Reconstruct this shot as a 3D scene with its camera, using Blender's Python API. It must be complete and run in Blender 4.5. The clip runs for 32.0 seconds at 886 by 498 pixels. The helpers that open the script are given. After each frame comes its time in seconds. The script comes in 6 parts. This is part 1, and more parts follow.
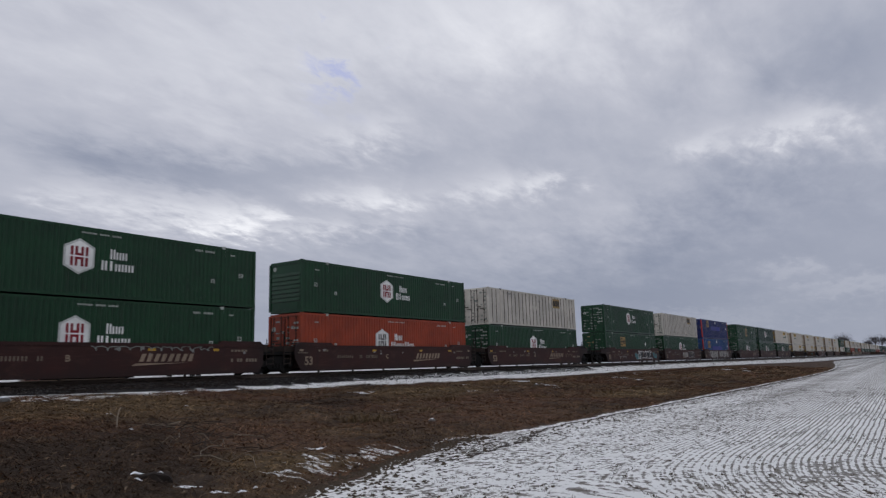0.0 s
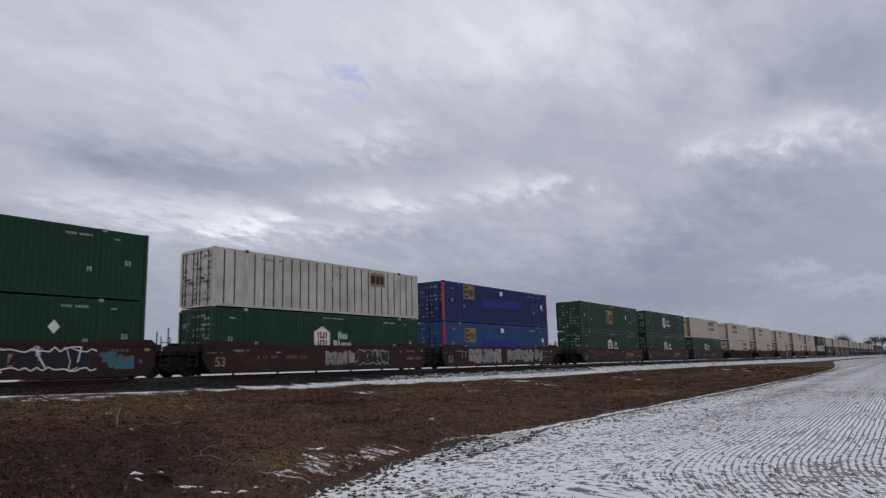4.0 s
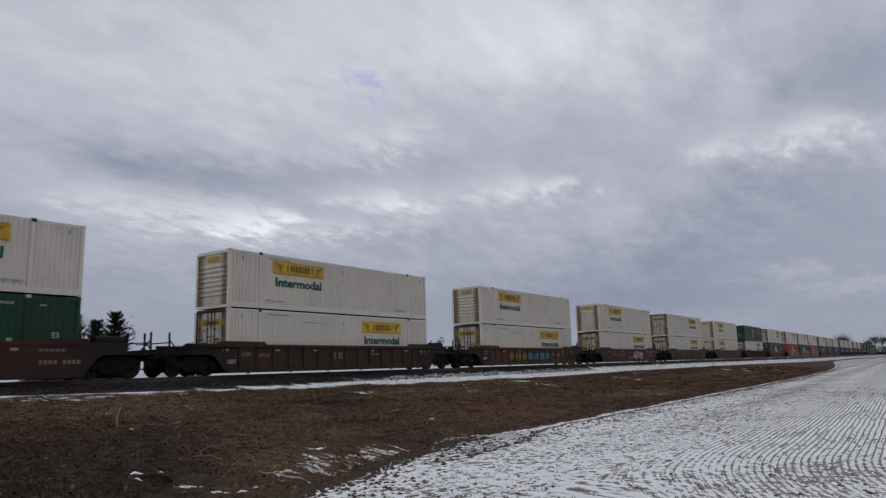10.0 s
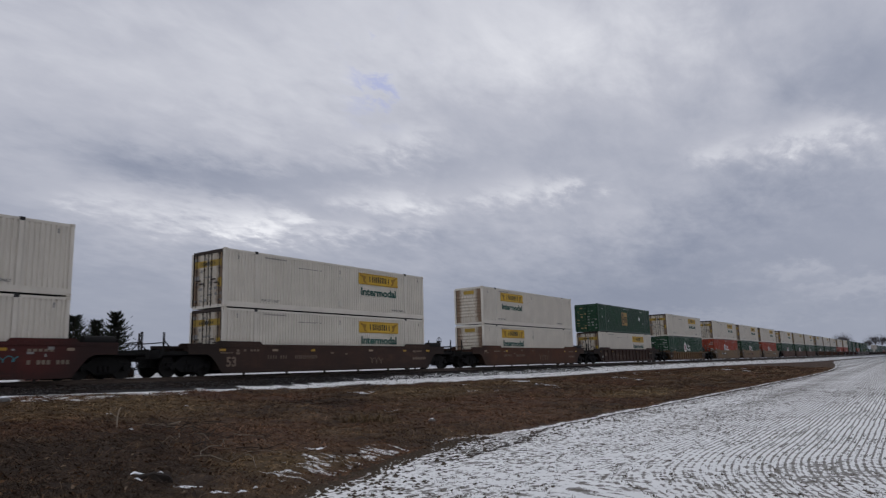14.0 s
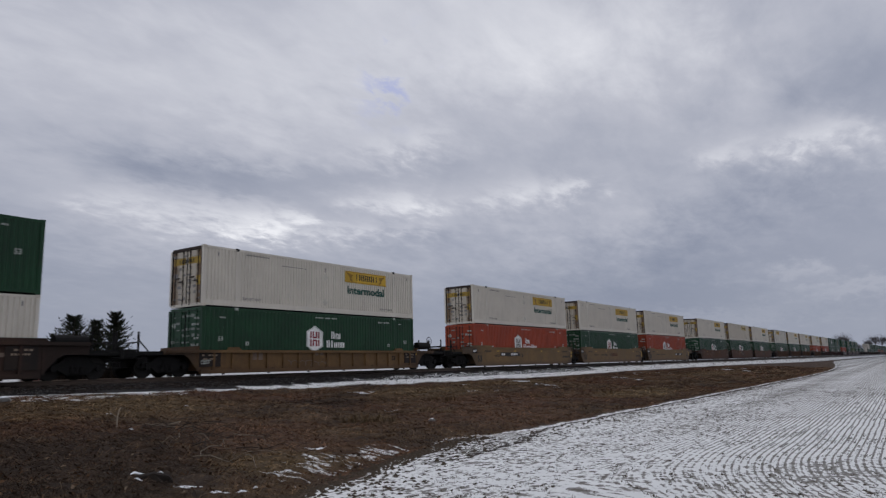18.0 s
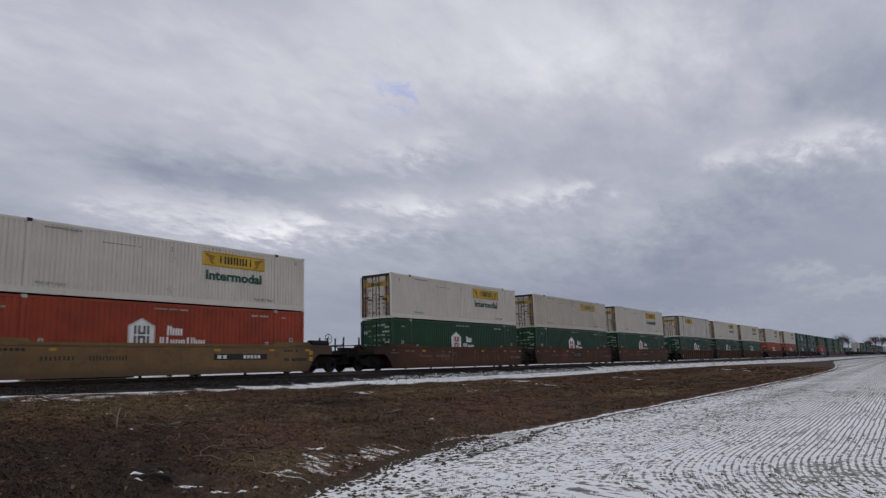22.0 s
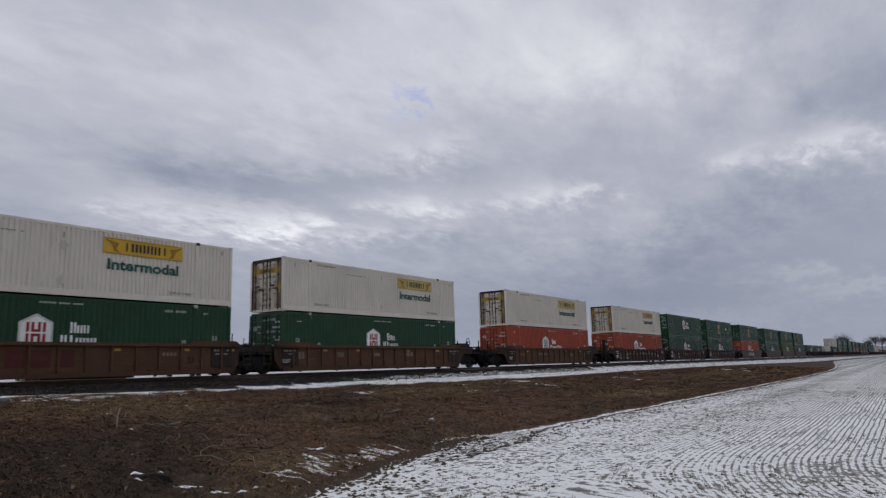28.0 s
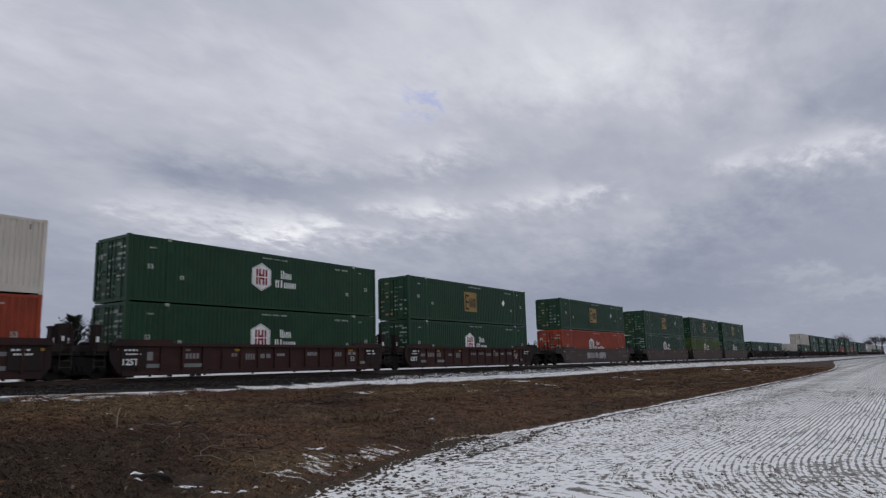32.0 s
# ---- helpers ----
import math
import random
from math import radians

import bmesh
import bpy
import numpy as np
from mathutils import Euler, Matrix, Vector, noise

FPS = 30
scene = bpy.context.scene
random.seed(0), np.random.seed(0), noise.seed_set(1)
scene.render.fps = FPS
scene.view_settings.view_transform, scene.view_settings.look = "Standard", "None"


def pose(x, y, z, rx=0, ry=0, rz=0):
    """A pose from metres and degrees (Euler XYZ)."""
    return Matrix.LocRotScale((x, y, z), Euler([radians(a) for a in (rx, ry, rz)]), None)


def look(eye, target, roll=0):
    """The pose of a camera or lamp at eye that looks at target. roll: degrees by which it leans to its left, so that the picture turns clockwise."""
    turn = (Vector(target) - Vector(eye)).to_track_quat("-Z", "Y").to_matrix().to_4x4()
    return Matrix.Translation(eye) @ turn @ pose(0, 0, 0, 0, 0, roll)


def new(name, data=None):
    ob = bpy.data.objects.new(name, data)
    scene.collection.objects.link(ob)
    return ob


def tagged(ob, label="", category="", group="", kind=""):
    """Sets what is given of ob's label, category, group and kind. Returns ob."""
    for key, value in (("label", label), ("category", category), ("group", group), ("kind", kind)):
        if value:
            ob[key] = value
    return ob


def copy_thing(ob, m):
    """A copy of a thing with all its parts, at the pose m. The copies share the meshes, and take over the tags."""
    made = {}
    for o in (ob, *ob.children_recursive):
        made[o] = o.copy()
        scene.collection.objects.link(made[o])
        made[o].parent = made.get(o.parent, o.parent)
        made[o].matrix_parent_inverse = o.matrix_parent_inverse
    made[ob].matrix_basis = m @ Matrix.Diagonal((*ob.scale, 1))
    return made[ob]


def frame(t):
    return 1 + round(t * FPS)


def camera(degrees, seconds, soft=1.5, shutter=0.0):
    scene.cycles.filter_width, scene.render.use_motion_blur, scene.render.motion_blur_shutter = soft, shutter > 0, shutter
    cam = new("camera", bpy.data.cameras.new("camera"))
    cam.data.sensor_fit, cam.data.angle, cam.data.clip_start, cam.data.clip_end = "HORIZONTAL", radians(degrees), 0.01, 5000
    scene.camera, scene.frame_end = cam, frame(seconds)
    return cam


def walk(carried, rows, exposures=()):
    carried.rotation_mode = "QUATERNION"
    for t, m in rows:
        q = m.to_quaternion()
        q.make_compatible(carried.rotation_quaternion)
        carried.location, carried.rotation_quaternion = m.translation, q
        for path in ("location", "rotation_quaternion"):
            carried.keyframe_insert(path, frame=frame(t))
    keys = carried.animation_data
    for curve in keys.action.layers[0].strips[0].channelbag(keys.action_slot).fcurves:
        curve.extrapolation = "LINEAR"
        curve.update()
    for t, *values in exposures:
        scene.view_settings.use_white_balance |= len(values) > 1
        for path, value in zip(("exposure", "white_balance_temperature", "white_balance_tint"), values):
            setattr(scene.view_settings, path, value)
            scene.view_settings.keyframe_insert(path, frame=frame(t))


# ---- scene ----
# The place: x runs along the track away from the viewer, y across it towards the far side, z = 0 is the snowy field.
EYE = (0.0, 0.0, 1.6)
YAW, TILT, LEAN = radians(34.590), radians(9.641), -1.5596
AIM = (EYE[0] + math.cos(TILT) * math.cos(YAW), EYE[1] + math.cos(TILT) * math.sin(YAW), EYE[2] + math.sin(TILT))
cam = camera(65.58, 32.0, soft=1.28, shutter=0.12)
# the clip's camera dims its picture a little as the white loads come up
walk(cam, [(0.0, look(EYE, AIM, LEAN)), (32.0, look(EYE, AIM, LEAN))], [(0.0, 0.03), (7.0, 0.02), (11.0, -0.05), (32.0, -0.03)])

# ---- light ----
world = bpy.data.worlds.new("overcast_sky")
scene.world = world
world.use_nodes = True
wn = world.node_tree
sky = wn.nodes.new("ShaderNodeTexSky")
sky.sky_type, sky.sun_disc = "NISHITA", False
sky.sun_elevation, sky.sun_rotation = radians(32), radians(40)
wn.nodes["Background"].inputs["Strength"].default_value = 0.1
wn.links.new(sky.outputs["Color"], wn.nodes["Background"].inputs["Color"])

# ---- measures ----
RAIL = 1.432            # top of the rails
YC = 28.67              # centre of the track
LEN, WID, HIGH = 16.15, 2.59, 2.896
FLOOR = 0.335           # underside of the lower container above the rails


# ---- node helpers ----
class Mat:
    """A small builder for node materials."""

    def __init__(self, name, rough=0.6, metal=0.0, spec=0.15):
        self.m = bpy.data.materials.new(name)
        self.m.use_nodes = True
        self.t = self.m.node_tree
        self.b = self.t.nodes["Principled BSDF"]
        self.b.inputs["Roughness"].default_value = rough
        self.b.inputs["Metallic"].default_value = metal
        self.b.inputs["Specular IOR Level"].default_value = spec

    def n(self, kind, **kw):
        node = self.t.nodes.new("ShaderNode" + kind)
        for k, v in kw.items():
            if k in node.inputs:
                self.put(node.inputs[k], v)
        return node

    def put(self, socket, v):
        if isinstance(v, bpy.types.NodeSocket):
            self.t.links.new(v, socket)
        else:
            socket.default_value = v

    def math(self, op, a, b=0.0, c=0.0):
        node = self.t.nodes.new("ShaderNodeMath")
        node.operation = op
        for i, v in enumerate((a, b, c)):
            self.put(node.inputs[i], v)
        return node.outputs[0]

    def coords(self, scale=(1, 1, 1), shift=True):
        tc = self.t.nodes.new("ShaderNodeTexCoord")
        mp = self.t.nodes.new("ShaderNodeMapping")
        mp.inputs["Scale"].default_value = scale
        self.t.links.new(tc.outputs["Object"], mp.inputs["Vector"])
        if shift:
            oi = self.t.nodes.new("ShaderNodeObjectInfo")
            sh = self.math("MULTIPLY", oi.outputs["Random"], 37.0)
            self.t.links.new(sh, mp.inputs["Location"])
        return mp.outputs["Vector"]

    def noise(self, vec, scale, detail=4.0, rough=0.55, dist=0.0):
        return self.n("TexNoise", Vector=vec, Scale=scale, Detail=detail, Roughness=rough, Distortion=dist).outputs["Fac"]

    def ramp(self, fac, *stops):
        node = self.t.nodes.new("ShaderNodeValToRGB")
        el = node.color_ramp.elements
        while len(el) < len(stops):
            el.new(0.5)
        for e, (p, c) in zip(el, stops):
            e.position = p
            e.color = (c, c, c, 1) if isinstance(c, (int, float)) else (*c, 1)
        self.put(node.inputs[0], fac)
        return node.outputs["Color"]

    def step(self, v, a, b):
        node = self.t.nodes.new("ShaderNodeMapRange")
        node.interpolation_type = "SMOOTHSTEP"
        self.put(node.inputs["Value"], v)
        self.put(node.inputs["From Min"], a)
        self.put(node.inputs["From Max"], b)
        return node.outputs["Result"]

    def mix(self, fac, a, b, blend="MIX"):
        node = self.t.nodes.new("ShaderNodeMix")
        node.data_type, node.blend_type = "RGBA", blend
        self.put(node.inputs[0], fac)
        self.put(node.inputs[6], (*a, 1) if isinstance(a, tuple) else a)
        self.put(node.inputs[7], (*b, 1) if isinstance(b, tuple) else b)
        return node.outputs[2]

    def color(self, c):
        self.put(self.b.inputs["Base Color"], c if isinstance(c, bpy.types.NodeSocket) else (*c, 1))
        return self

    def bump(self, h, strength=0.3, dist=0.01):
        node = self.n("Bump", Height=h, Strength=strength, Distance=dist)
        self.t.links.new(node.outputs["Normal"], self.b.inputs["Normal"])
        return self


def shade(c, k):
    return tuple(min(1.0, v * k) for v in c)


PAINTS = {}


def paint(name, c, rough=0.5, dirt=0.5, grime=(0.045, 0.036, 0.03), metal=0.0, vary=0.2, rust=None, spec=0.26):
    """Weathered paint: blotchy fading, vertical streaks of dirt, fine grain."""
    if name in PAINTS:
        return PAINTS[name]
    s = Mat(name, rough, metal, spec)
    v = s.coords()
    blot = s.noise(v, 0.7, 5, 0.6)
    streak = s.noise(s.coords((5, 5, 0.35)), 1.0, 5, 0.65)
    grain = s.noise(v, 26, 4, 0.6)
    col = s.mix(s.step(blot, 0.3, 0.75), shade(c, 1 - vary), shade(c, 1 + vary))
    if rust:
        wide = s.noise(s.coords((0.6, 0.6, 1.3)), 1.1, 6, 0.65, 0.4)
        col = s.mix(s.math("MULTIPLY", s.step(wide, 0.5, 0.72), 0.75), col, rust)
        # darker towards the bottom edge
        foot = s.n("SeparateXYZ", Vector=s.coords(shift=False)).outputs[2]
        col = s.mix(s.math("MULTIPLY", s.step(s.math("ADD", foot, s.math("MULTIPLY", streak, 0.5)), 0.75, 0.35), 0.6), col, grime)
        scuff = s.noise(s.coords((0.5, 0.5, 7.0)), 1.6, 5, 0.7)
        col = s.mix(s.math("MULTIPLY", s.step(scuff, 0.56, 0.72), 0.45), col, shade(rust, 1.5))
        col = s.mix(s.math("MULTIPLY", s.step(s.noise(v, 3.2, 5, 0.7), 0.55, 0.70), 0.45), col, shade(grime, 0.8))
        # darker towards both ends of the car
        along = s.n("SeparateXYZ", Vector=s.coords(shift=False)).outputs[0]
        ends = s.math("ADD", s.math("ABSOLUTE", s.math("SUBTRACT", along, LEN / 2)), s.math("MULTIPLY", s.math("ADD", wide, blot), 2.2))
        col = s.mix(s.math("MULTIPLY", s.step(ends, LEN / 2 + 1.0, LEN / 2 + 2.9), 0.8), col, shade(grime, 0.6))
    col = s.mix(s.math("MULTIPLY", s.step(streak, 0.52, 0.78), dirt), col, grime)
    col = s.mix(s.math("MULTIPLY", s.step(grain, 0.55, 0.8), dirt * 0.5), col, grime)
    s.color(col)
    s.put(s.b.inputs["Roughness"], s.math("ADD", s.math("MULTIPLY", blot, 0.3), rough - 0.12))
    s.bump(s.math("ADD", s.math("MULTIPLY", blot, 0.6), s.math("MULTIPLY", grain, 0.15)), 0.25, 0.02)
    PAINTS[name] = s.m
    return s.m


GREEN = paint("green_paint", (0.0072, 0.0400, 0.0160), 0.36, 0.3, (0.028, 0.030, 0.022))
DKGREEN = paint("dark_green_paint", (0.0070, 0.0300, 0.0160), 0.36, 0.3, (0.026, 0.028, 0.022))
LIME = paint("faded_green_paint", (0.0574, 0.0861, 0.0205), 0.5, 0.4)
ORANGE = paint("orange_paint", (0.262, 0.0420, 0.0165), 0.45, 0.4)
WHITE = paint("white_paint", (0.56, 0.52, 0.45), 0.45, 0.25, (0.24, 0.20, 0.155), 0.0, 0.06)


def stained_end():
    """White paint of an end wall with rust run down both of its edges."""
    s = Mat("rust_streaked_white_end", 0.55, 0.0, 0.2)
    v = s.coords()
    flat = s.n("SeparateXYZ", Vector=s.coords(shift=False)).outputs
    run = s.noise(s.coords((4, 9, 1.0)), 1.0, 5, 0.65)
    blot, grain = s.noise(v, 1.6, 5, 0.65), s.noise(v, 22, 4, 0.65)
    col = s.mix(blot, (0.38, 0.34, 0.275), (0.54, 0.495, 0.415))
    col = s.mix(s.math("MULTIPLY", s.step(run, 0.50, 0.68), 0.55), col, (0.27, 0.20, 0.13))
    side = s.math("ADD", s.math("ABSOLUTE", flat[1]), s.math("MULTIPLY", s.math("ADD", run, blot), 0.55))
    col = s.mix(s.math("MULTIPLY", s.step(side, 1.08, 1.45), 0.9), col, s.mix(grain, (0.06, 0.035, 0.02), (0.22, 0.13, 0.07)))
    col = s.mix(s.math("MULTIPLY", s.step(grain, 0.60, 0.72), 0.6), col, (0.10, 0.06, 0.035))
    s.color(col)
    s.bump(s.math("ADD", blot, s.math("MULTIPLY", grain, 0.3)), 0.3, 0.02)
    return s.m


ENDWHITE = stained_end()
BEIGE = paint("streaked_beige_paint", (0.50, 0.455, 0.38), 0.5, 0.55, (0.22, 0.15, 0.10), 0.0, 0.08)
OLDWHITE = paint("old_white_paint", (0.5, 0.47, 0.41), 0.55, 0.5, (0.2, 0.17, 0.13))
DIRTYWHITE = paint("dirty_white_paint", (0.50, 0.46, 0.40), 0.6, 0.8, (0.10, 0.07, 0.05))
NAVY = paint("navy_paint", (0.0125, 0.0225, 0.108), 0.45, 0.3, (0.02, 0.022, 0.045))
STEELBLUE = paint("steel_blue_paint", (0.022, 0.068, 0.185), 0.5, 0.3, (0.03, 0.04, 0.06))
ULTRA = paint("bright_blue_paint", (0.0115, 0.0213, 0.1968), 0.5, 0.2)
RED = paint("red_paint", (0.42, 0.05, 0.03), 0.5, 0.3)
GREYRAIL = paint("grey_rail_paint", (0.12, 0.115, 0.11), 0.5, 0.4)
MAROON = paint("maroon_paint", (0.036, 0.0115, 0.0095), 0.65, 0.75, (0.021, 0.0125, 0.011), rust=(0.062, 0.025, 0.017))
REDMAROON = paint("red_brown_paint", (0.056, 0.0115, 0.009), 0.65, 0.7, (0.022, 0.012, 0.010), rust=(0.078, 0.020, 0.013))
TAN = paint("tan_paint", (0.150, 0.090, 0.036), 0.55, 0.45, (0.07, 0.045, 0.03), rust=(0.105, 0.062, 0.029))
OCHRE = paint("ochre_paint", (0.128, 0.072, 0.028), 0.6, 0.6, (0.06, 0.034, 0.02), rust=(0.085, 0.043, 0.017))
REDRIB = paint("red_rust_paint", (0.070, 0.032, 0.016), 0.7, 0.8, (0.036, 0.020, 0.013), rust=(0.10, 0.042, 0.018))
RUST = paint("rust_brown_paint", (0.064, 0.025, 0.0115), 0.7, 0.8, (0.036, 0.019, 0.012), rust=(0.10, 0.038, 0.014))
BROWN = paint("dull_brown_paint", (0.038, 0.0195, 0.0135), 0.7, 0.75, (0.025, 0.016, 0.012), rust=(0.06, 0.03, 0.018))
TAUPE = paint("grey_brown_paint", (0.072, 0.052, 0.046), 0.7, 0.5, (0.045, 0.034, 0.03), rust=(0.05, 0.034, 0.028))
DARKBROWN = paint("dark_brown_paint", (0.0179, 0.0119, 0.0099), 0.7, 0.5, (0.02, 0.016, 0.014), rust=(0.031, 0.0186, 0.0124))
DIM = paint("dulled_white_lettering", (0.34, 0.36, 0.33), 0.6, 0.4, (0.12, 0.12, 0.1))
BLACK = paint("black_iron", (0.0049, 0.0045, 0.0042), 0.8, 0.5, (0.016, 0.013, 0.011))
STEEL = paint("wheel_steel", (0.0096, 0.0084, 0.0072), 0.6, 0.5, (0.03, 0.02, 0.015))
LETTER = paint("white_lettering", (0.72, 0.72, 0.70), 0.55, 0.2, (0.3, 0.28, 0.25))
FADED = paint("faded_stencil_paint", (0.15, 0.12, 0.09), 0.6, 0.5, (0.06, 0.035, 0.025))
CREAM = paint("cream_lettering", (0.235, 0.175, 0.125), 0.6, 0.5, (0.12, 0.07, 0.05))
INK = paint("black_lettering", (0.02, 0.02, 0.02), 0.6, 0.1)
PINEINK = paint("dark_green_lettering", (0.012, 0.07, 0.055), 0.55, 0.1)
LOGORED = paint("red_lettering", (0.20, 0.012, 0.02), 0.55, 0.1)
YELLOW = paint("yellow_sign_paint", (0.50, 0.31, 0.03), 0.5, 0.35, (0.25, 0.15, 0.05))
PALEYELLOW = paint("pale_yellow_paint", (0.44, 0.34, 0.12), 0.5, 0.35, (0.22, 0.16, 0.07))
GOLD = paint("gold_sign_paint", (0.29, 0.185, 0.055), 0.5, 0.35, (0.10, 0.06, 0.03))
AMBER = paint("yellow_reflector", (0.372, 0.216, 0.024), 0.4, 0.4, (0.14, 0.07, 0.03))
GREYTEXT = paint("grey_lettering", (0.21, 0.2025, 0.195), 0.6, 0.2)
DOORYELLOW = paint("faded_yellow_paint", (0.33, 0.2175, 0.0375), 0.55, 0.6, (0.16, 0.11, 0.06))
RUSTROD = paint("rusty_rod", (0.032, 0.022, 0.017), 0.7, 0.5)
DULLGREY = paint("dull_grey_label", (0.2, 0.22, 0.2), 0.6, 0.5)
DULLGOLD = paint("dull_gold_label", (0.25, 0.19, 0.09), 0.6, 0.5)
TEAL = paint("turquoise_spray", (0.035, 0.17, 0.20), 0.6, 0.5, (0.04, 0.03, 0.025))
SILVER = paint("silver_spray", (0.294, 0.28, 0.259), 0.55, 0.6, (0.09, 0.06, 0.05))
SPRAYYELLOW = paint("yellow_spray", (0.20, 0.145, 0.02), 0.6, 0.6, (0.05, 0.03, 0.018))
EMBLEMGREY = paint("grey_emblem_paint", (0.10, 0.095, 0.09), 0.55, 0.2)
SCROLL = paint("brown_gold_paint", (0.24, 0.135, 0.02), 0.55, 0.3)
BLUEINK = paint("blue_lettering", (0.012, 0.014, 0.10), 0.55, 0.1)
SPRAYBLACK = paint("black_spray", (0.02, 0.02, 0.025), 0.6, 0.2)
CHALK = paint("chalk_white", (0.15, 0.11, 0.085), 0.8, 0.4, (0.1, 0.05, 0.03))


# ---- mesh helpers ----
def box(bm, x0, x1, y0, y1, z0, z1):
    v = [bm.verts.new((x, y, z)) for x in (x0, x1) for y in (y0, y1) for z in (z0, z1)]
    for a in ((0, 1, 3, 2), (4, 6, 7, 5), (0, 4, 5, 1), (2, 3, 7, 6), (0, 2, 6, 4), (1, 5, 7, 3)):
        bm.faces.new([v[i] for i in a])


def prism(bm, pts, y0, y1):
    """A polygon of (x, z) points, thick from y0 to y1."""
    a = [bm.verts.new((x, y0, z)) for x, z in pts]
    b = [bm.verts.new((x, y1, z)) for x, z in pts]
    bm.faces.new(a)
    bm.faces.new(b[::-1])
    for i in range(len(pts)):
        j = (i + 1) % len(pts)
        bm.faces.new((a[j], a[i], b[i], b[j]))


def rod(bm, p0, p1, r, n=8, r1=None):
    p0, p1 = Vector(p0), Vector(p1)
    d = (p1 - p0).normalized()
    u = d.orthogonal().normalized()
    w = d.cross(u)
    r1 = r if r1 is None else r1
    ring = [(math.cos(2 * math.pi * i / n), math.sin(2 * math.pi * i / n)) for i in range(n)]
    a = [bm.verts.new(p0 + (u * c + w * s) * r) for c, s in ring]
    b = [bm.verts.new(p1 + (u * c + w * s) * r1) for c, s in ring]
    for i in range(n):
        j = (i + 1) % n
        bm.faces.new((a[i], a[j], b[j], b[i]))
    bm.faces.new(a[::-1])
    bm.faces.new(b)


def plate(bm, pts, y):
    """A thin plate of (x, z) points that faces -y."""
    prism(bm, pts, y - 0.004, y)


def bar(bm, x0, x1, z0, z1, y, lean=0.0):
    plate(bm, [(x0, z0), (x1, z0), (x1 + lean, z1), (x0 + lean, z1)], y)


def mesh_of(name, bm, material):
    bmesh.ops.recalc_face_normals(bm, faces=bm.faces)
    me = bpy.data.meshes.new(name)
    bm.to_mesh(me)
    bm.free()
    me.materials.append(material)
    return me


def part(name, bm, material, parent, label="", at=None):
    me = bm if isinstance(bm, bpy.types.Mesh) else mesh_of(name, bm, material)
    ob = new(name, me)
    ob.parent = parent
    if at is not None:
        ob.matrix_basis = at
    if label:
        ob["label"] = label
    return ob


def one(fn, *a, **k):
    bm = bmesh.new()
    fn(bm, *a, **k)
    return bm


TEXTS = {}


def lettering(words, size, material, width=None):
    """Flat letters as a mesh in the x-z plane, that read from -y; origin at the lower left."""
    key = (words, size, material.name, width)
    if key not in TEXTS:
        cu = bpy.data.curves.new("letters", "FONT")
        cu.body, cu.size, cu.extrude, cu.offset, cu.resolution_u = words, size, 0.003, size * 0.03, 3
        ob = bpy.data.objects.new("letters", cu)
        scene.collection.objects.link(ob)
        dg = bpy.context.evaluated_depsgraph_get()
        me = bpy.data.meshes.new_from_object(ob.evaluated_get(dg))
        bpy.data.objects.remove(ob)
        bpy.data.curves.remove(cu)
        xs = [v.co.x for v in me.vertices]
        k = width / (max(xs) - min(xs)) if width else 1.0
        x0 = min(xs)
        for v in me.vertices:
            v.co = Vector(((v.co.x - x0) * k, -v.co.z, v.co.y))
        me.materials.clear()
        me.materials.append(material)
        TEXTS[key] = me
    return TEXTS[key]


# ---- ground ----
def smooth(a, b, x):
    t = min(1.0, max(0.0, (x - a) / (b - a)))
    return t * t * (3 - 2 * t)


def foot_y(x):
    """Where the bank's foot runs."""
    return 8.2 + 13.65 * smooth(60, 250, x) - 1.75 * smooth(12.5, 4.8, x)


def shoulder_z(x):
    return 0.40 + 0.62 * math.exp(-max(x, -20) / 30 + 0.27) + 0.10 * smooth(30, 70, x) - 0.46 * smooth(90, 230, x)


def ground_z(x, y):
    f, s = foot_y(x), shoulder_z(x)
    if y < f - 1.2:
        z = 0.0
    elif y < 22.0:
        t = (y - f) / (22.0 - f)
        ditch = -0.03 * math.exp(-((y - f - 0.4) / 0.5) ** 2)
        z = ditch + s * (smooth(-0.12, 1.05, t) * 0.55 + 0.45 * max(0.0, t) ** 0.85)
    elif y < 24.9:
        z = s + 0.05 * (y - 22.0) / 2.9
    elif y < 26.9:
        z = s + 0.05 + (RAIL - 0.23 - s - 0.05) * (y - 24.9) / 2.0
    elif y < 30.5:
        z = RAIL - 0.23
    elif y < 33.0:
        z = RAIL - 0.23 - 0.35 * (y - 30.5) / 2.5
    else:
        z = RAIL - 0.58
    n = noise.noise((x * 0.35, y * 0.35, 3.1)) * 0.13 + noise.noise((x * 1.3, y * 1.3, 8.0)) * 0.08
    if x < 40 and y > 4:
        n += noise.noise((x * 3.1, y * 3.1, 2.0)) * 0.055 + noise.noise((x * 6.7, y * 6.7, 5.0)) * 0.03
    rough = smooth(f - 0.3, f + 1.4, y) * (1 - smooth(21.5, 22.5, y))
    soft = 0.025 * noise.noise((x * 0.5, y * 0.5, 1.0)) * (1 - smooth(22, 24, y))
    return z + n * rough + soft


def ladder(stops):
    """Grid lines: (end, step) pairs from a start."""
    out = [stops[0]]
    for end, st in stops[1:]:
        k = max(1, round((end - out[-1]) / st))
        a = out[-1]
        out += [a + (end - a) * (i + 1) / k for i in range(k)]
    return out


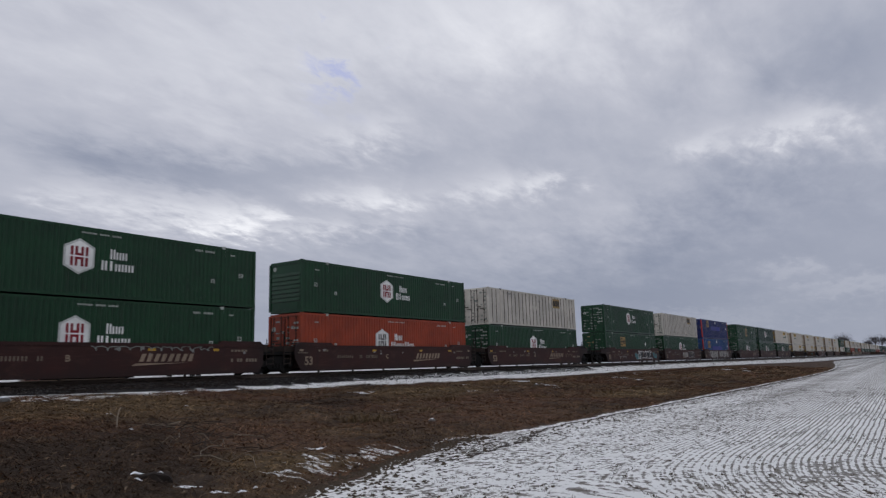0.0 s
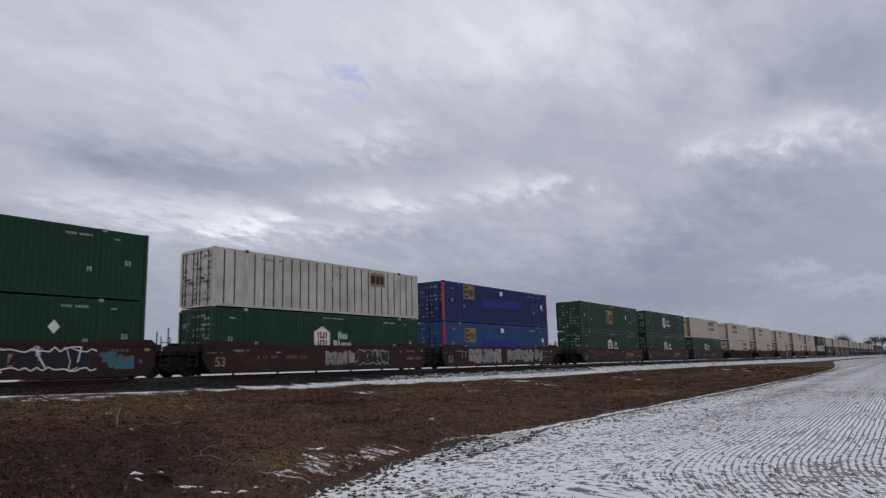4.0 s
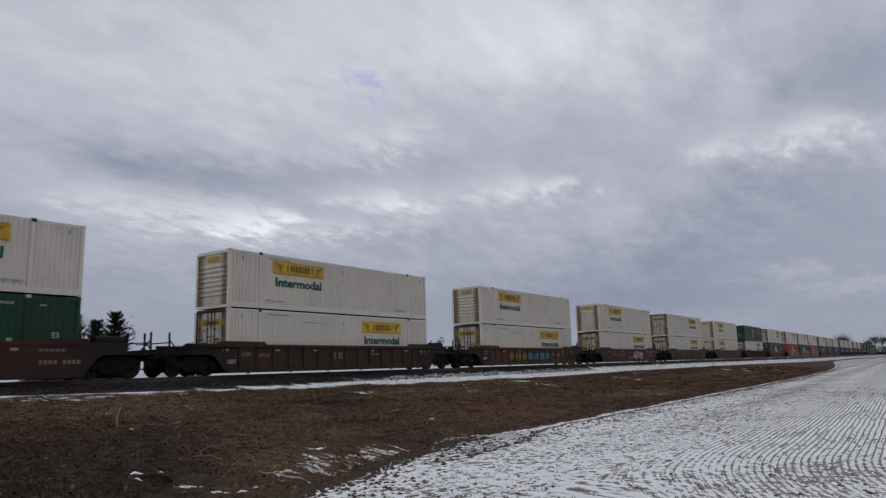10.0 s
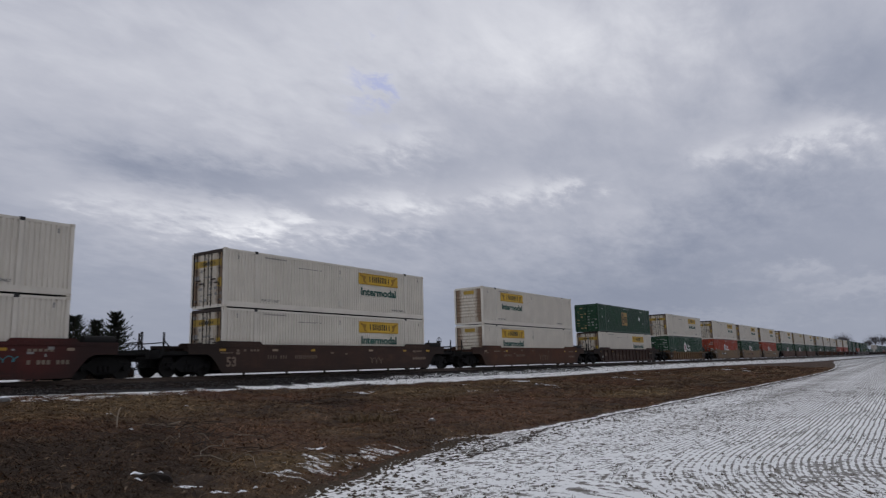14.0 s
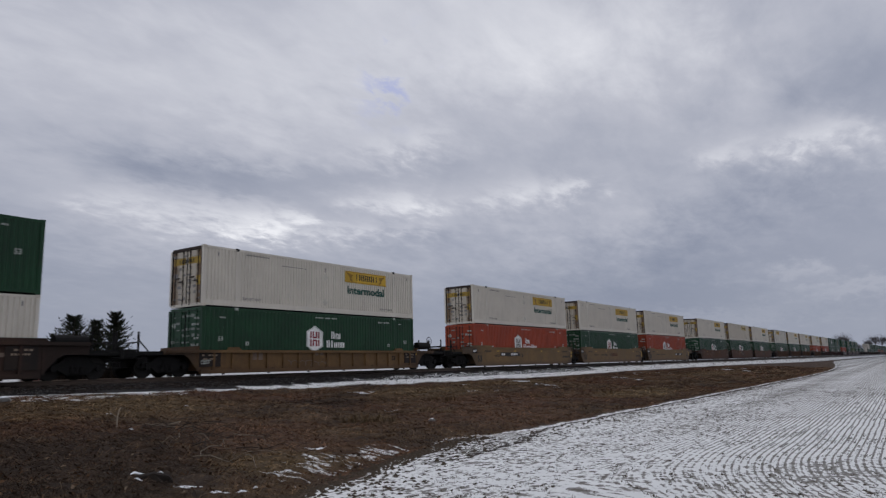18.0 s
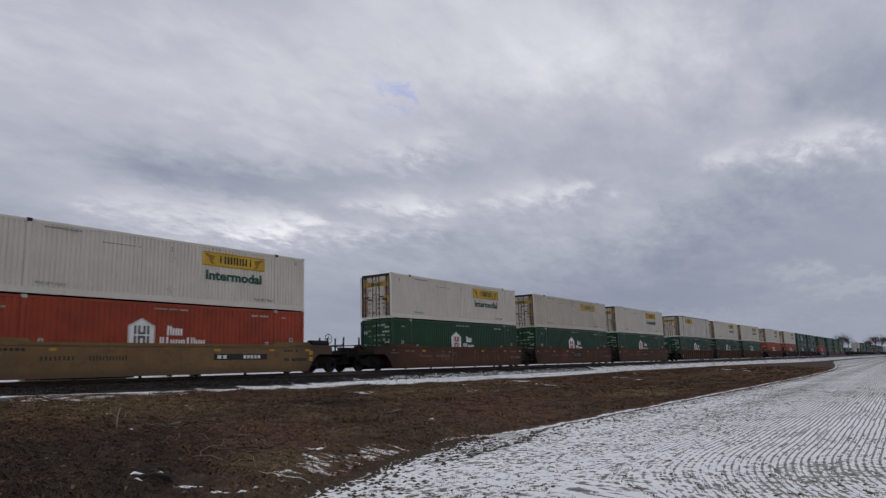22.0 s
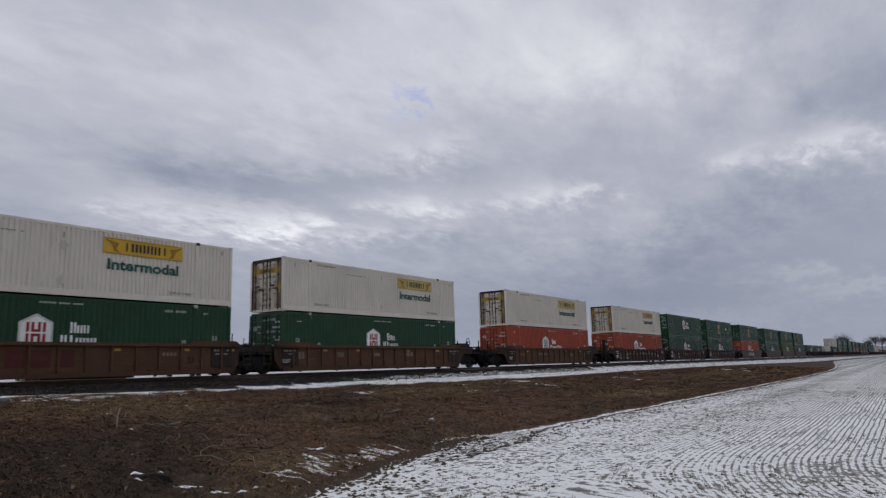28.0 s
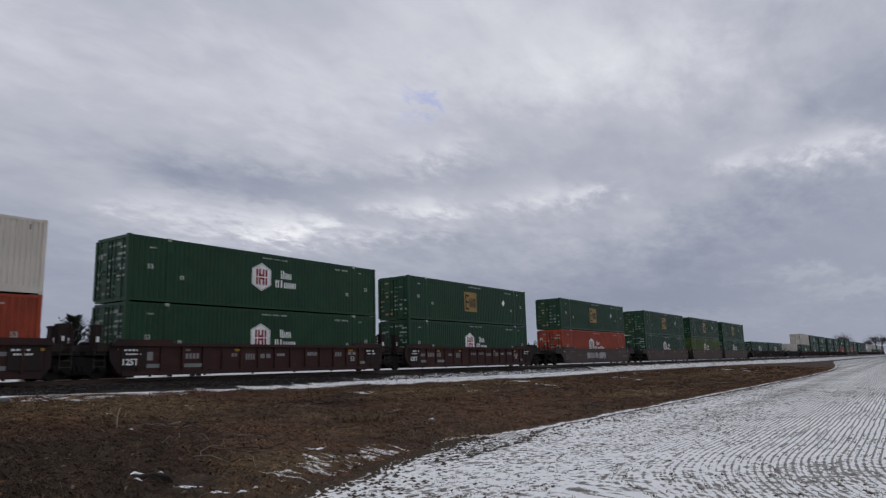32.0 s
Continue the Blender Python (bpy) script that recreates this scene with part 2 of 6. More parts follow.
def build_ground():
    xs = ladder([-4600.0, (-200, 400), (-20, 20), (3, 1.0), (14, 0.11), (40, 0.22), (110, 1.0), (300, 5), (800, 50), (4600, 380)])
    ys = ladder([-4600.0, (-300, 430), (-40, 26), (-4, 2), (4, 0.8), (7, 0.3), (22.5, 0.14), (24.9, 0.3), (26.9, 1.0), (30.5, 1.8), (33, 1.25), (60, 9), (300, 40), (4600, 430)])
    verts = [(x, y, ground_z(x, y)) for x in xs for y in ys]
    ny = len(ys)
    faces = [(i * ny + j, (i + 1) * ny + j, (i + 1) * ny + j + 1, i * ny + j + 1) for i in range(len(xs) - 1) for j in range(ny - 1)]
    me = bpy.data.meshes.new("ground")
    me.from_pydata(verts, [], faces)
    me.polygons.foreach_set("use_smooth", [True] * len(faces))
    at = me.attributes.new("from_foot", "FLOAT", "POINT")
    at.data.foreach_set("value", [v[1] - foot_y(v[0]) for v in verts])
    me.materials.append(ground_material())
    return tagged(new("ground", me), "snow-dusted stubble field and brown grassy railway bank", "ground", kind="structure")


ROW, TURN_X, BEND, SKEW = 0.105, 13.0, 9.5, 0.016    # stubble rows; the inner ones bend aside before TURN_X


def bank_tint(s, v, x, y):
    """Patches of rust-brown, olive and dark dead growth on the bank."""
    big, mid = s.noise(v, 0.22, 4, 0.6), s.noise(v, 0.75, 5, 0.65)
    c = s.mix(s.step(mid, 0.34, 0.66), (0.054, 0.034, 0.020), (0.108, 0.068, 0.038))
    c = s.mix(s.step(big, 0.44, 0.60), c, (0.080, 0.041, 0.023))
    c = s.mix(s.math("MULTIPLY", s.step(s.noise(v, 0.38, 4, 0.6, 0.6), 0.52, 0.62), 0.6), c, DUSK)
    for px, py, rx, ry, tint, k in SPOTS:
        dx, dy = s.math("DIVIDE", s.math("SUBTRACT", x, px), rx), s.math("DIVIDE", s.math("SUBTRACT", y, py), ry)
        d = s.math("ADD", s.math("MULTIPLY", dx, dx), s.math("MULTIPLY", dy, dy))
        d = s.math("ADD", d, s.math("MULTIPLY", s.math("SUBTRACT", mid, 0.5), 1.8))
        c = s.mix(s.math("MULTIPLY", s.step(d, 1.2, 0.2), k), c, tint)
    return c


OLIVE, DUSK, RUSSET = (0.122, 0.083, 0.042), (0.034, 0.0225, 0.0150), (0.096, 0.052, 0.031)
SPOTS = ((7.9, 8.9, 1.5, 1.3, OLIVE, 0.85), (16.0, 15.8, 1.8, 1.8, DUSK, 0.8), (31.0, 10.8, 5.0, 1.6, OLIVE, 0.9), (18.0, 10.6, 4.0, 1.8, RUSSET, 0.8), (4.6, 10.3, 3.6, 3.4, DUSK, 0.9), (9.5, 17.5, 4.0, 2.4, OLIVE, 0.55), (7.4, 13.0, 2.4, 2.4, DUSK, 0.5), (9.4, 10.6, 1.6, 1.8, RUSSET, 0.8), (22.0, 13.0, 6.0, 2.2, RUSSET, 0.7), (24.0, 17.5, 5.0, 2.0, OLIVE, 0.6),
         (12.0, 19.5, 2.5, 2.0, OLIVE, 0.5), (34.0, 19.0, 5.0, 1.8, OLIVE, 0.7), (10.5, 12.5, 1.8, 1.8, RUSSET, 0.7), (60.0, 15.0, 12.0, 2.0, OLIVE, 0.5))


def ground_material():
    s = Mat("ground", 0.85)
    v = s.coords(shift=False)
    xyz = s.n("SeparateXYZ", Vector=v).outputs
    x, y = xyz[0], xyz[1]
    at = s.t.nodes.new("ShaderNodeAttribute")
    at.attribute_name = "from_foot"
    foot = at.outputs["Fac"]
    big, mid, fine, tiny = s.noise(v, 0.16, 4), s.noise(v, 0.9, 5, 0.6), s.noise(v, 5.0, 5, 0.65), s.noise(v, 30.0, 4, 0.6)
    grit = s.noise(s.coords((1.0, 1.5, 1), False), 15.0, 3, 0.6)
    # stubble rows in snow
    dx = s.math("MAXIMUM", s.math("SUBTRACT", TURN_X, x), 0.0)
    aside = s.math("MULTIPLY", s.math("DIVIDE", s.math("MULTIPLY", dx, dx), 2 * BEND), s.step(y, 4.6, 2.6))
    ring = s.math("SUBTRACT", s.math("ADD", y, aside), s.math("MULTIPLY", s.math("SUBTRACT", x, TURN_X), SKEW))
    ring = s.math("ADD", ring, s.math("MULTIPLY", s.noise(v, 0.22, 2), 0.10))
    at_row = s.math("DIVIDE", ring, ROW)
    wave = s.math("COSINE", s.math("MULTIPLY", at_row, 2 * math.pi))
    cell = s.t.nodes.new("ShaderNodeCombineXYZ")
    s.put(cell.inputs[0], s.math("SUBTRACT", x, s.math("MULTIPLY", y, 0.15)))
    s.put(cell.inputs[1], s.math("MULTIPLY", s.math("ROUND", at_row), 3.7))
    dash = s.noise(cell.outputs[0], 5.5, 3, 0.6)
    smear = s.t.nodes.new("ShaderNodeCombineXYZ")
    s.put(smear.inputs[0], s.math("MULTIPLY", x, 5.0))
    s.put(smear.inputs[1], s.math("MULTIPLY", ring, 11.0))
    clod = s.noise(smear.outputs[0], 1.0, 4, 0.6)
    # the rows stand out on the open side, and are half drowned in snow beside the bank
    clear = s.math("ADD", 0.30, s.math("MULTIPLY", s.step(ring, 5.2, 2.4), 0.70))
    clear = s.math("MULTIPLY", clear, s.math("ADD", 0.45, s.math("MULTIPLY", s.step(x, 10.5, 14.5), 0.55)))
    line = s.math("MULTIPLY", s.math("SUBTRACT", s.math("POWER", s.math("MAXIMUM", wave, 0.0), 1.3), 0.30), clear)
    open_soil = s.math("ADD", s.math("MULTIPLY", s.math("SUBTRACT", big, 0.5), 0.55), s.math("MULTIPLY", s.math("SUBTRACT", mid, 0.5), 0.45))
    bare = s.math("ADD", s.math("MULTIPLY", line, 0.58), s.math("MULTIPLY", s.math("SUBTRACT", dash, 0.5), 1.35))
    bare = s.math("ADD", bare, s.math("ADD", s.math("MULTIPLY", s.math("SUBTRACT", clod, 0.5), 0.85), s.math("MULTIPLY", s.math("SUBTRACT", grit, 0.5), 0.6)))
    pass_rows = s.math("COSINE", s.math("MULTIPLY", at_row, 2 * math.pi / 24))
    bare = s.math("ADD", bare, s.math("MULTIPLY", s.math("MULTIPLY", pass_rows, s.step(x, 15.0, 24.0)), 0.05))
    ox, oy = s.math("SUBTRACT", x, 11.6), s.math("SUBTRACT", y, 1.2)
    worn = s.math("ADD", s.math("MULTIPLY", ox, ox), s.math("MULTIPLY", s.math("MULTIPLY", oy, oy), 2.2))
    bare = s.math("ADD", bare, s.math("MULTIPLY", s.step(worn, 2.6, 0.0), 0.10))
    bare = s.math("ADD", bare, s.math("ADD", s.math("MULTIPLY", open_soil, 0.8), s.math("MULTIPLY", s.step(x, 14.0, 40.0), 0.10)))
    bare = s.math("MULTIPLY", s.step(bare, 0.0, 0.14), s.math("ADD", 0.72, s.math("MULTIPLY", s.step(clod, 0.4, 0.7), 0.2)))
    soil = s.mix(grit, (0.035, 0.027, 0.019), (0.11, 0.088, 0.06))
    snow = s.mix(mid, (0.67, 0.67, 0.66), (0.81, 0.81, 0.79))
    field = s.mix(bare, snow, soil)
    # dead grass on the bank: matted, mottled at several sizes
    mat = s.noise(s.coords((1.0, 2.2, 1), False), 16.0, 5, 0.7)
    grass = bank_tint(s, v, x, y)
    grass = s.mix(s.step(fine, 0.30, 0.62), s.mix(0.6, grass, (0.016, 0.011, 0.008)), grass)
    grass = s.mix(s.math("MULTIPLY", s.step(mat, 0.52, 0.40), 0.5), grass, (0.018, 0.012, 0.009))
    grass = s.mix(s.math("MULTIPLY", s.step(mat, 0.56, 0.68), 0.55), grass, (0.16, 0.115, 0.07))
    grass = s.mix(s.math("MULTIPLY", s.step(tiny, 0.60, 0.72), 0.45), grass, (0.18, 0.14, 0.10))
    # the seam at the foot: a lip of snow, a ploughed furrow, a crumbled headland
    edge = s.math("ADD", foot, s.math("ADD", s.math("MULTIPLY", s.math("SUBTRACT", mid, 0.5), 0.6), s.math("MULTIPLY", s.math("SUBTRACT", fine, 0.5), 0.5)))
    set_back = s.math("MULTIPLY", s.math("MULTIPLY", s.step(x, 10.8, 12.4), s.step(x, 16.2, 13.2)), 0.45)
    brow = s.math("SUBTRACT", edge, set_back)
    col = s.mix(s.step(brow, 0.03, 0.08), field, grass)
    bump = s.math("MULTIPLY", s.step(x, 8.6, 10.6), s.step(x, 16.4, 12.0))
    line = s.math("SUBTRACT", -0.20, s.math("MULTIPLY", bump, 0.9))
    off = s.math("SUBTRACT", edge, line)
    clods = s.noise(s.coords((1.2, 2.0, 1), False), 4.2, 4, 0.6)
    crumbs = s.math("MULTIPLY", s.math("MULTIPLY", s.step(off, 0.0, 0.15), s.step(brow, 0.05, -0.05)), bump)
    col = s.mix(s.math("MULTIPLY", crumbs, s.step(clods, 0.51, 0.54)), col, (0.032, 0.022, 0.015))
    thin = s.math("ADD", 0.075, s.math("MULTIPLY", s.step(x, 14.0, 45.0), 0.10))
    furrow = s.math("MULTIPLY", s.step(s.math("SUBTRACT", s.math("ABSOLUTE", s.math("ADD", off, s.math("MULTIPLY", thin, 0.4))), thin), 0.03, 0.0), s.math("MULTIPLY", s.step(x, 8.8, 10.2), s.step(x, 130.0, 90.0)))
    col = s.mix(s.math("MULTIPLY", furrow, s.step(clods, 0.40, 0.45)), col, (0.026, 0.018, 0.012))
    lip = s.math("MULTIPLY", s.math("MULTIPLY", s.step(brow, -0.10, -0.06), s.step(brow, 0.14, 0.10)), s.step(clods, 0.54, 0.50))
    col = s.mix(s.math("MULTIPLY", lip, s.math("MULTIPLY", s.step(x, 11.5, 13.0), s.step(x, 150.0, 110.0))), col, snow)
    bed = s.math("MULTIPLY", s.step(s.math("ABSOLUTE", s.math("SUBTRACT", edge, 0.24)), 0.24, 0.16), s.math("MULTIPLY", s.step(x, 7.9, 8.7), s.step(x, 13.4, 12.6)))
    col = s.mix(s.math("MULTIPLY", bed, s.step(clods, 0.56, 0.50)), col, s.mix(s.step(mat, 0.42, 0.60), (0.011, 0.008, 0.006), (0.050, 0.034, 0.023)))
    # ragged snow that reaches up into the grass
    tongue = s.math("MULTIPLY", s.math("MULTIPLY", s.step(foot, 0.25, 0.5), s.step(foot, 2.6, 1.1)), s.math("MULTIPLY", s.step(x, 6.2, 7.2), s.step(x, 12.2, 10.6)))
    run = s.n("Mapping", Vector=v, Rotation=(0, 0, radians(12)), Scale=(6.0, 0.9, 1)).outputs[0]
    rag = s.math("ADD", s.math("MULTIPLY", s.noise(run, 1.0, 5, 0.6, 0.25), 0.85), s.math("MULTIPLY", s.noise(v, 9.0, 4, 0.6), 0.15))
    rag = s.math("ADD", rag, s.math("MULTIPLY", s.math("SUBTRACT", tongue, 1.0), 0.3))
    col = s.mix(s.step(rag, 0.522, 0.534), col, snow)
    dots = s.step(s.noise(v, 2.6, 3, 0.5), 0.76, 0.79)
    col = s.mix(s.math("MULTIPLY", dots, s.step(edge, 6.0, 1.5)), col, snow)
    # snowy shoulder beside the ballast
    sh = s.math("ADD", y, s.math("MULTIPLY", s.math("SUBTRACT", mid, 0.5), 2.6))
    upper = s.math("ADD", 24.5, s.math("MULTIPLY", s.step(x, 12.0, 40.0), 1.8))
    lower = s.math("SUBTRACT", s.math("ADD", 22.0, s.math("MULTIPLY", s.step(x, 35.0, 75.0), 2.5)), s.math("MULTIPLY", s.step(x, 17.0, 13.0), 1.6))
    strip = s.math("MULTIPLY", s.step(s.math("SUBTRACT", sh, lower), 0.0, 0.3), s.step(s.math("SUBTRACT", sh, upper), 0.3, 0.0))
    patch = s.math("ADD", s.noise(s.coords((0.35, 1.2, 1), False), 1.5, 5, 0.65), s.math("MULTIPLY", s.step(x, 12.0, 22.0), 0.17))
    patch = s.step(s.math("SUBTRACT", patch, s.math("MULTIPLY", s.step(x, 30.0, 70.0), 0.06)), 0.485, 0.505)
    gravel = s.mix(fine, (0.010, 0.009, 0.009), (0.027, 0.025, 0.024))
    gravel = s.mix(s.step(tiny, 0.5, 0.75), gravel, (0.052, 0.048, 0.046))
    col = s.mix(s.step(s.math("SUBTRACT", s.math("ADD", y, s.math("MULTIPLY", mid, 0.8)), s.math("MULTIPLY", s.step(x, 35.0, 75.0), 3.0)), 23.8, 24.5), col, gravel)
    crumb = s.step(s.math("ADD", s.math("MULTIPLY", fine, 0.6), s.math("MULTIPLY", grit, 0.4)), 0.585, 0.545)
    col = s.mix(s.math("MULTIPLY", s.math("MULTIPLY", strip, patch), crumb), col, snow)
    # snow beyond the track
    scrub = s.math("MULTIPLY", s.step(s.math("SUBTRACT", y, s.math("MULTIPLY", x, 1.67)), -1.0, 2.0), s.step(s.math("SUBTRACT", y, s.math("MULTIPLY", x, 2.25)), 2.0, -1.0))
    back = s.mix(s.math("MULTIPLY", s.step(fine, 0.48, 0.62), 0.6), snow, soil)
    back = s.mix(s.math("MULTIPLY", scrub, s.step(y, 420.0, 330.0)), back, grass)
    col = s.mix(s.step(y, 32.0, 33.5), col, back)
    s.color(col)
    s.bump(s.math("ADD", s.math("MULTIPLY", fine, 0.8), s.math("MULTIPLY", tiny, 0.4)), 0.6, 0.06)
    return s.m


build_ground()


# ---- sky: one closed sheet of cloud that drifts ----
CLOUD = 130.0


# breaks and banks of cloud: bearing, height, half width, half height (degrees), lighter or darker
BANKS = ((22.0, 11.5, 10.0, 3.5, 0.08), (56.0, 12.4, 5.5, 1.5, 0.25), (51.5, 12.0, 2.2, 1.2, 0.24), (41.0, 14.0, 4.0, 1.7, 0.27), (45.0, 11.4, 8.0, 0.9, 0.20), (64.0, 13.4, 4.0, 1.5, 0.16), (31.0, 14.6, 4.0, 1.6, 0.20),
         (26.5, 14.3, 1.6, 1.0, 0.22), (12.5, 16.6, 3.2, 1.3, 0.20), (5.4, 16.8, 4.0, 1.8, 0.30), (8.0, 6.6, 3.6, 1.0, 0.22), (4.6, 4.6, 6.0, 0.9, 0.21), (13.0, 3.2, 8.0, 0.7, 0.12),
         (33.0, 27.5, 10.0, 4.5, 0.14), (40.5, 19.0, 3.5, 1.8, 0.16), (57.0, 15.6, 9.0, 1.5, -0.22), (42.0, 17.0, 8.0, 1.3, -0.14), (2.5, 21.0, 6.0, 3.5, -0.16),
         (17.0, 9.0, 12.0, 2.6, -0.08), (8.0, 11.5, 8.0, 2.6, -0.12), (58.0, 21.0, 9.0, 4.0, 0.06), (66.0, 6.0, 6.0, 4.0, -0.08), (62.0, 11.0, 6.0, 3.0, 0.09), (18.0, 5.0, 14.0, 3.2, -0.18), (6.0, 26.0, 10.0, 7.0, -0.22), (7.0, 8.5, 10.0, 4.0, -0.09), (46.0, 28.0, 9.0, 6.0, 0.07), (38.0, 5.0, 30.0, 4.0, -0.08))


SUN = (-0.60, 0.0, 0.80)


def build_sky():
    s = Mat("cloud_sheet")
    tc = s.t.nodes.new("ShaderNodeTexCoord")
    norm = s.t.nodes.new("ShaderNodeVectorMath")
    norm.operation = "NORMALIZE"
    s.t.links.new(tc.outputs["Object"], norm.inputs[0])
    d = s.n("SeparateXYZ", Vector=norm.outputs[0]).outputs
    rise = s.math("ADD", s.math("MAXIMUM", d[2], 0.0), 0.20)
    flat = s.t.nodes.new("ShaderNodeCombineXYZ")
    s.put(flat.inputs[0], s.math("DIVIDE", d[0], rise))
    s.put(flat.inputs[1], s.math("DIVIDE", d[1], rise))
    p = flat.outputs[0]
    comb = s.n("Mapping", Vector=p, Rotation=(0, 0, radians(-24)), Scale=(0.8, 1.35, 1)).outputs[0]
    a, b, c = s.noise(comb, 1.25, 6, 0.54, 0.2), s.noise(comb, 4.5, 6, 0.58, 0.3), s.noise(comb, 13.0, 5, 0.6, 0.3)
    deg = 180 / math.pi
    az = s.math("MULTIPLY", s.math("ARCTAN2", d[1], d[0]), deg)
    el = s.math("MULTIPLY", s.math("ARCSINE", d[2]), deg)
    az = s.math("ADD", az, s.math("MULTIPLY", s.math("SUBTRACT", b, 0.5), 16.0))
    el2 = s.math("ADD", el, s.math("ADD", s.math("MULTIPLY", s.math("SUBTRACT", c, 0.5), 3.2), s.math("MULTIPLY", s.math("SUBTRACT", a, 0.5), 4.0)))
    lum = s.math("ADD", s.math("MULTIPLY", s.math("SUBTRACT", a, 0.5), 0.50), s.math("MULTIPLY", s.math("SUBTRACT", b, 0.5), 0.26))
    lum = s.math("ADD", lum, s.math("MULTIPLY", s.math("SUBTRACT", c, 0.5), 0.11))
    lum = s.math("ADD", s.math("MULTIPLY", lum, s.math("ADD", 0.55, s.math("MULTIPLY", s.step(el, 4.0, 14.0), 0.45))), 0.49)
    lum = s.math("ADD", lum, s.math("MULTIPLY", s.step(el, 13.0, 27.0), 0.17))
    for a0, e0, ra, re, amp in BANKS:
        u = s.math("MULTIPLY", s.math("SUBTRACT", az, a0), 1 / ra)
        w = s.math("MULTIPLY", s.math("SUBTRACT", el2, e0), 1 / re)
        q = s.math("ADD", s.math("MULTIPLY", u, u), s.math("MULTIPLY", w, w))
        torn = s.math("ADD", 0.25, s.math("MULTIPLY", c, 1.5)) if amp > 0.15 and e0 > 8 else 1.0
        lum = s.math("ADD", lum, s.math("MULTIPLY", s.math("MULTIPLY", s.math("EXPONENT", s.math("MULTIPLY", q, -1.0)), amp), torn))
    cloud = s.ramp(lum, (0.16, (0.235, 0.268, 0.362)), (0.42, (0.372, 0.398, 0.485)), (0.62, (0.505, 0.522, 0.60)), (0.98, (0.87, 0.88, 0.93)))
    low = s.step(el, 11.0, 1.0)
    cloud = s.mix(s.math("MULTIPLY", low, 0.50), cloud, (0.262, 0.293, 0.372))
    # a thin place where blue shows
    gap = s.math("MULTIPLY", s.step(s.math("ADD", s.math("MULTIPLY", b, 0.55), s.math("MULTIPLY", c, 0.45)), 0.48, 0.58), s.math("MULTIPLY", s.math("MULTIPLY", s.step(el, 19.5, 24.0), s.step(el, 31.0, 27.0)), s.math("MULTIPLY", s.step(az, 39.5, 42.5), s.step(az, 48.0, 44.5))))
    cloud = s.mix(s.math("MULTIPLY", gap, 0.7), cloud, (0.37, 0.42, 0.70))
    up = s.math("ADD", 1.0, s.math("MULTIPLY", s.step(el, 28.0, 70.0), 0.1))
    # the veiled sun stands high over the near end of the track
    toward = s.math("ADD", s.math("MULTIPLY", d[0], SUN[0]), s.math("ADD", s.math("MULTIPLY", d[1], SUN[1]), s.math("MULTIPLY", d[2], SUN[2])))
    up = s.math("ADD", up, s.math("MULTIPLY", s.math("POWER", s.math("MAXIMUM", toward, 0.0), 4.0), 0.75))
    e = s.n("Emission", Color=cloud, Strength=up)
    s.t.links.new(e.outputs[0], s.t.nodes["Material Output"].inputs["Surface"])
    s.m.cycles.emission_sampling = "NONE"
    rings = [(0.1, CLOUD), (400, CLOUD), (1200, CLOUD), (2200, CLOUD * 0.97), (3000, CLOUD * 0.88), (3700, CLOUD * 0.66), (4200, CLOUD * 0.34), (4500, -20)]
    n = 64
    verts = [(r * math.cos(2 * math.pi * i / n), r * math.sin(2 * math.pi * i / n), z) for r, z in rings for i in range(n)]
    faces = [(k * n + i, k * n + (i + 1) % n, (k + 1) * n + (i + 1) % n, (k + 1) * n + i) for k in range(len(rings) - 1) for i in range(n)]
    faces.append(tuple(range(n)))
    me = bpy.data.meshes.new("sky")
    me.from_pydata(verts, [], faces)
    me.materials.append(s.m)
    return tagged(new("backdrop", me), "grey overcast sky with broken drifting clouds", "sky", kind="structure")


SKY = build_sky()


# ---- track ----
def build_track():
    rail_mat = paint("rail_steel", (0.10, 0.075, 0.06), 0.5, 0.6, (0.05, 0.03, 0.02), 0.5)
    tie_mat = paint("weathered_timber", (0.06, 0.05, 0.042), 0.85, 0.5)
    for y in (YC - 0.755, YC + 0.755):
        bm = bmesh.new()
        prof = [(-0.07, -0.17), (0.07, -0.17), (0.07, -0.155), (0.012, -0.13), (0.012, -0.05), (0.037, -0.03), (0.037, 0.0), (-0.037, 0.0), (-0.037, -0.03), (-0.012, -0.05), (-0.012, -0.13), (-0.07, -0.155)]
        a = [bm.verts.new((-40, y + p, RAIL + z)) for p, z in prof]
        b = [bm.verts.new((1500, y + p, RAIL + z)) for p, z in prof]
        bm.faces.new(a)
        bm.faces.new(b[::-1])
        for i in range(len(prof)):
            j = (i + 1) % len(prof)
            bm.faces.new((a[i], a[j], b[j], b[i]))
        ob = new("rail", mesh_of("rail", bm, rail_mat))
        tagged(ob, "rusty steel running rail spiked to timber ties", "rail", "rails of the track", "structure")
    bed = new("tie_row")
    bed.location = (0, YC, RAIL - 0.17)
    tagged(bed, "row of dark weathered timber railway ties in ballast", "railway ties", kind="structure")
    me = mesh_of("tie", one(box, -0.115, 0.115, -1.3, 1.3, -0.17, 0.0), tie_mat)
    for i in range(150):
        part("tie", me, tie_mat, bed, at=pose(-2 + i * 0.53, random.uniform(-0.04, 0.04), 0))
    bm = bmesh.new()
    for i in range(150, 900):
        x = -2 + i * 0.53
        box(bm, x - 0.115, x + 0.115, -1.3, 1.3, -0.17, 0.0)
    rest = part("tie_stretch", bm, tie_mat, bed)
    rest["kind"] = "stuff"


build_track()


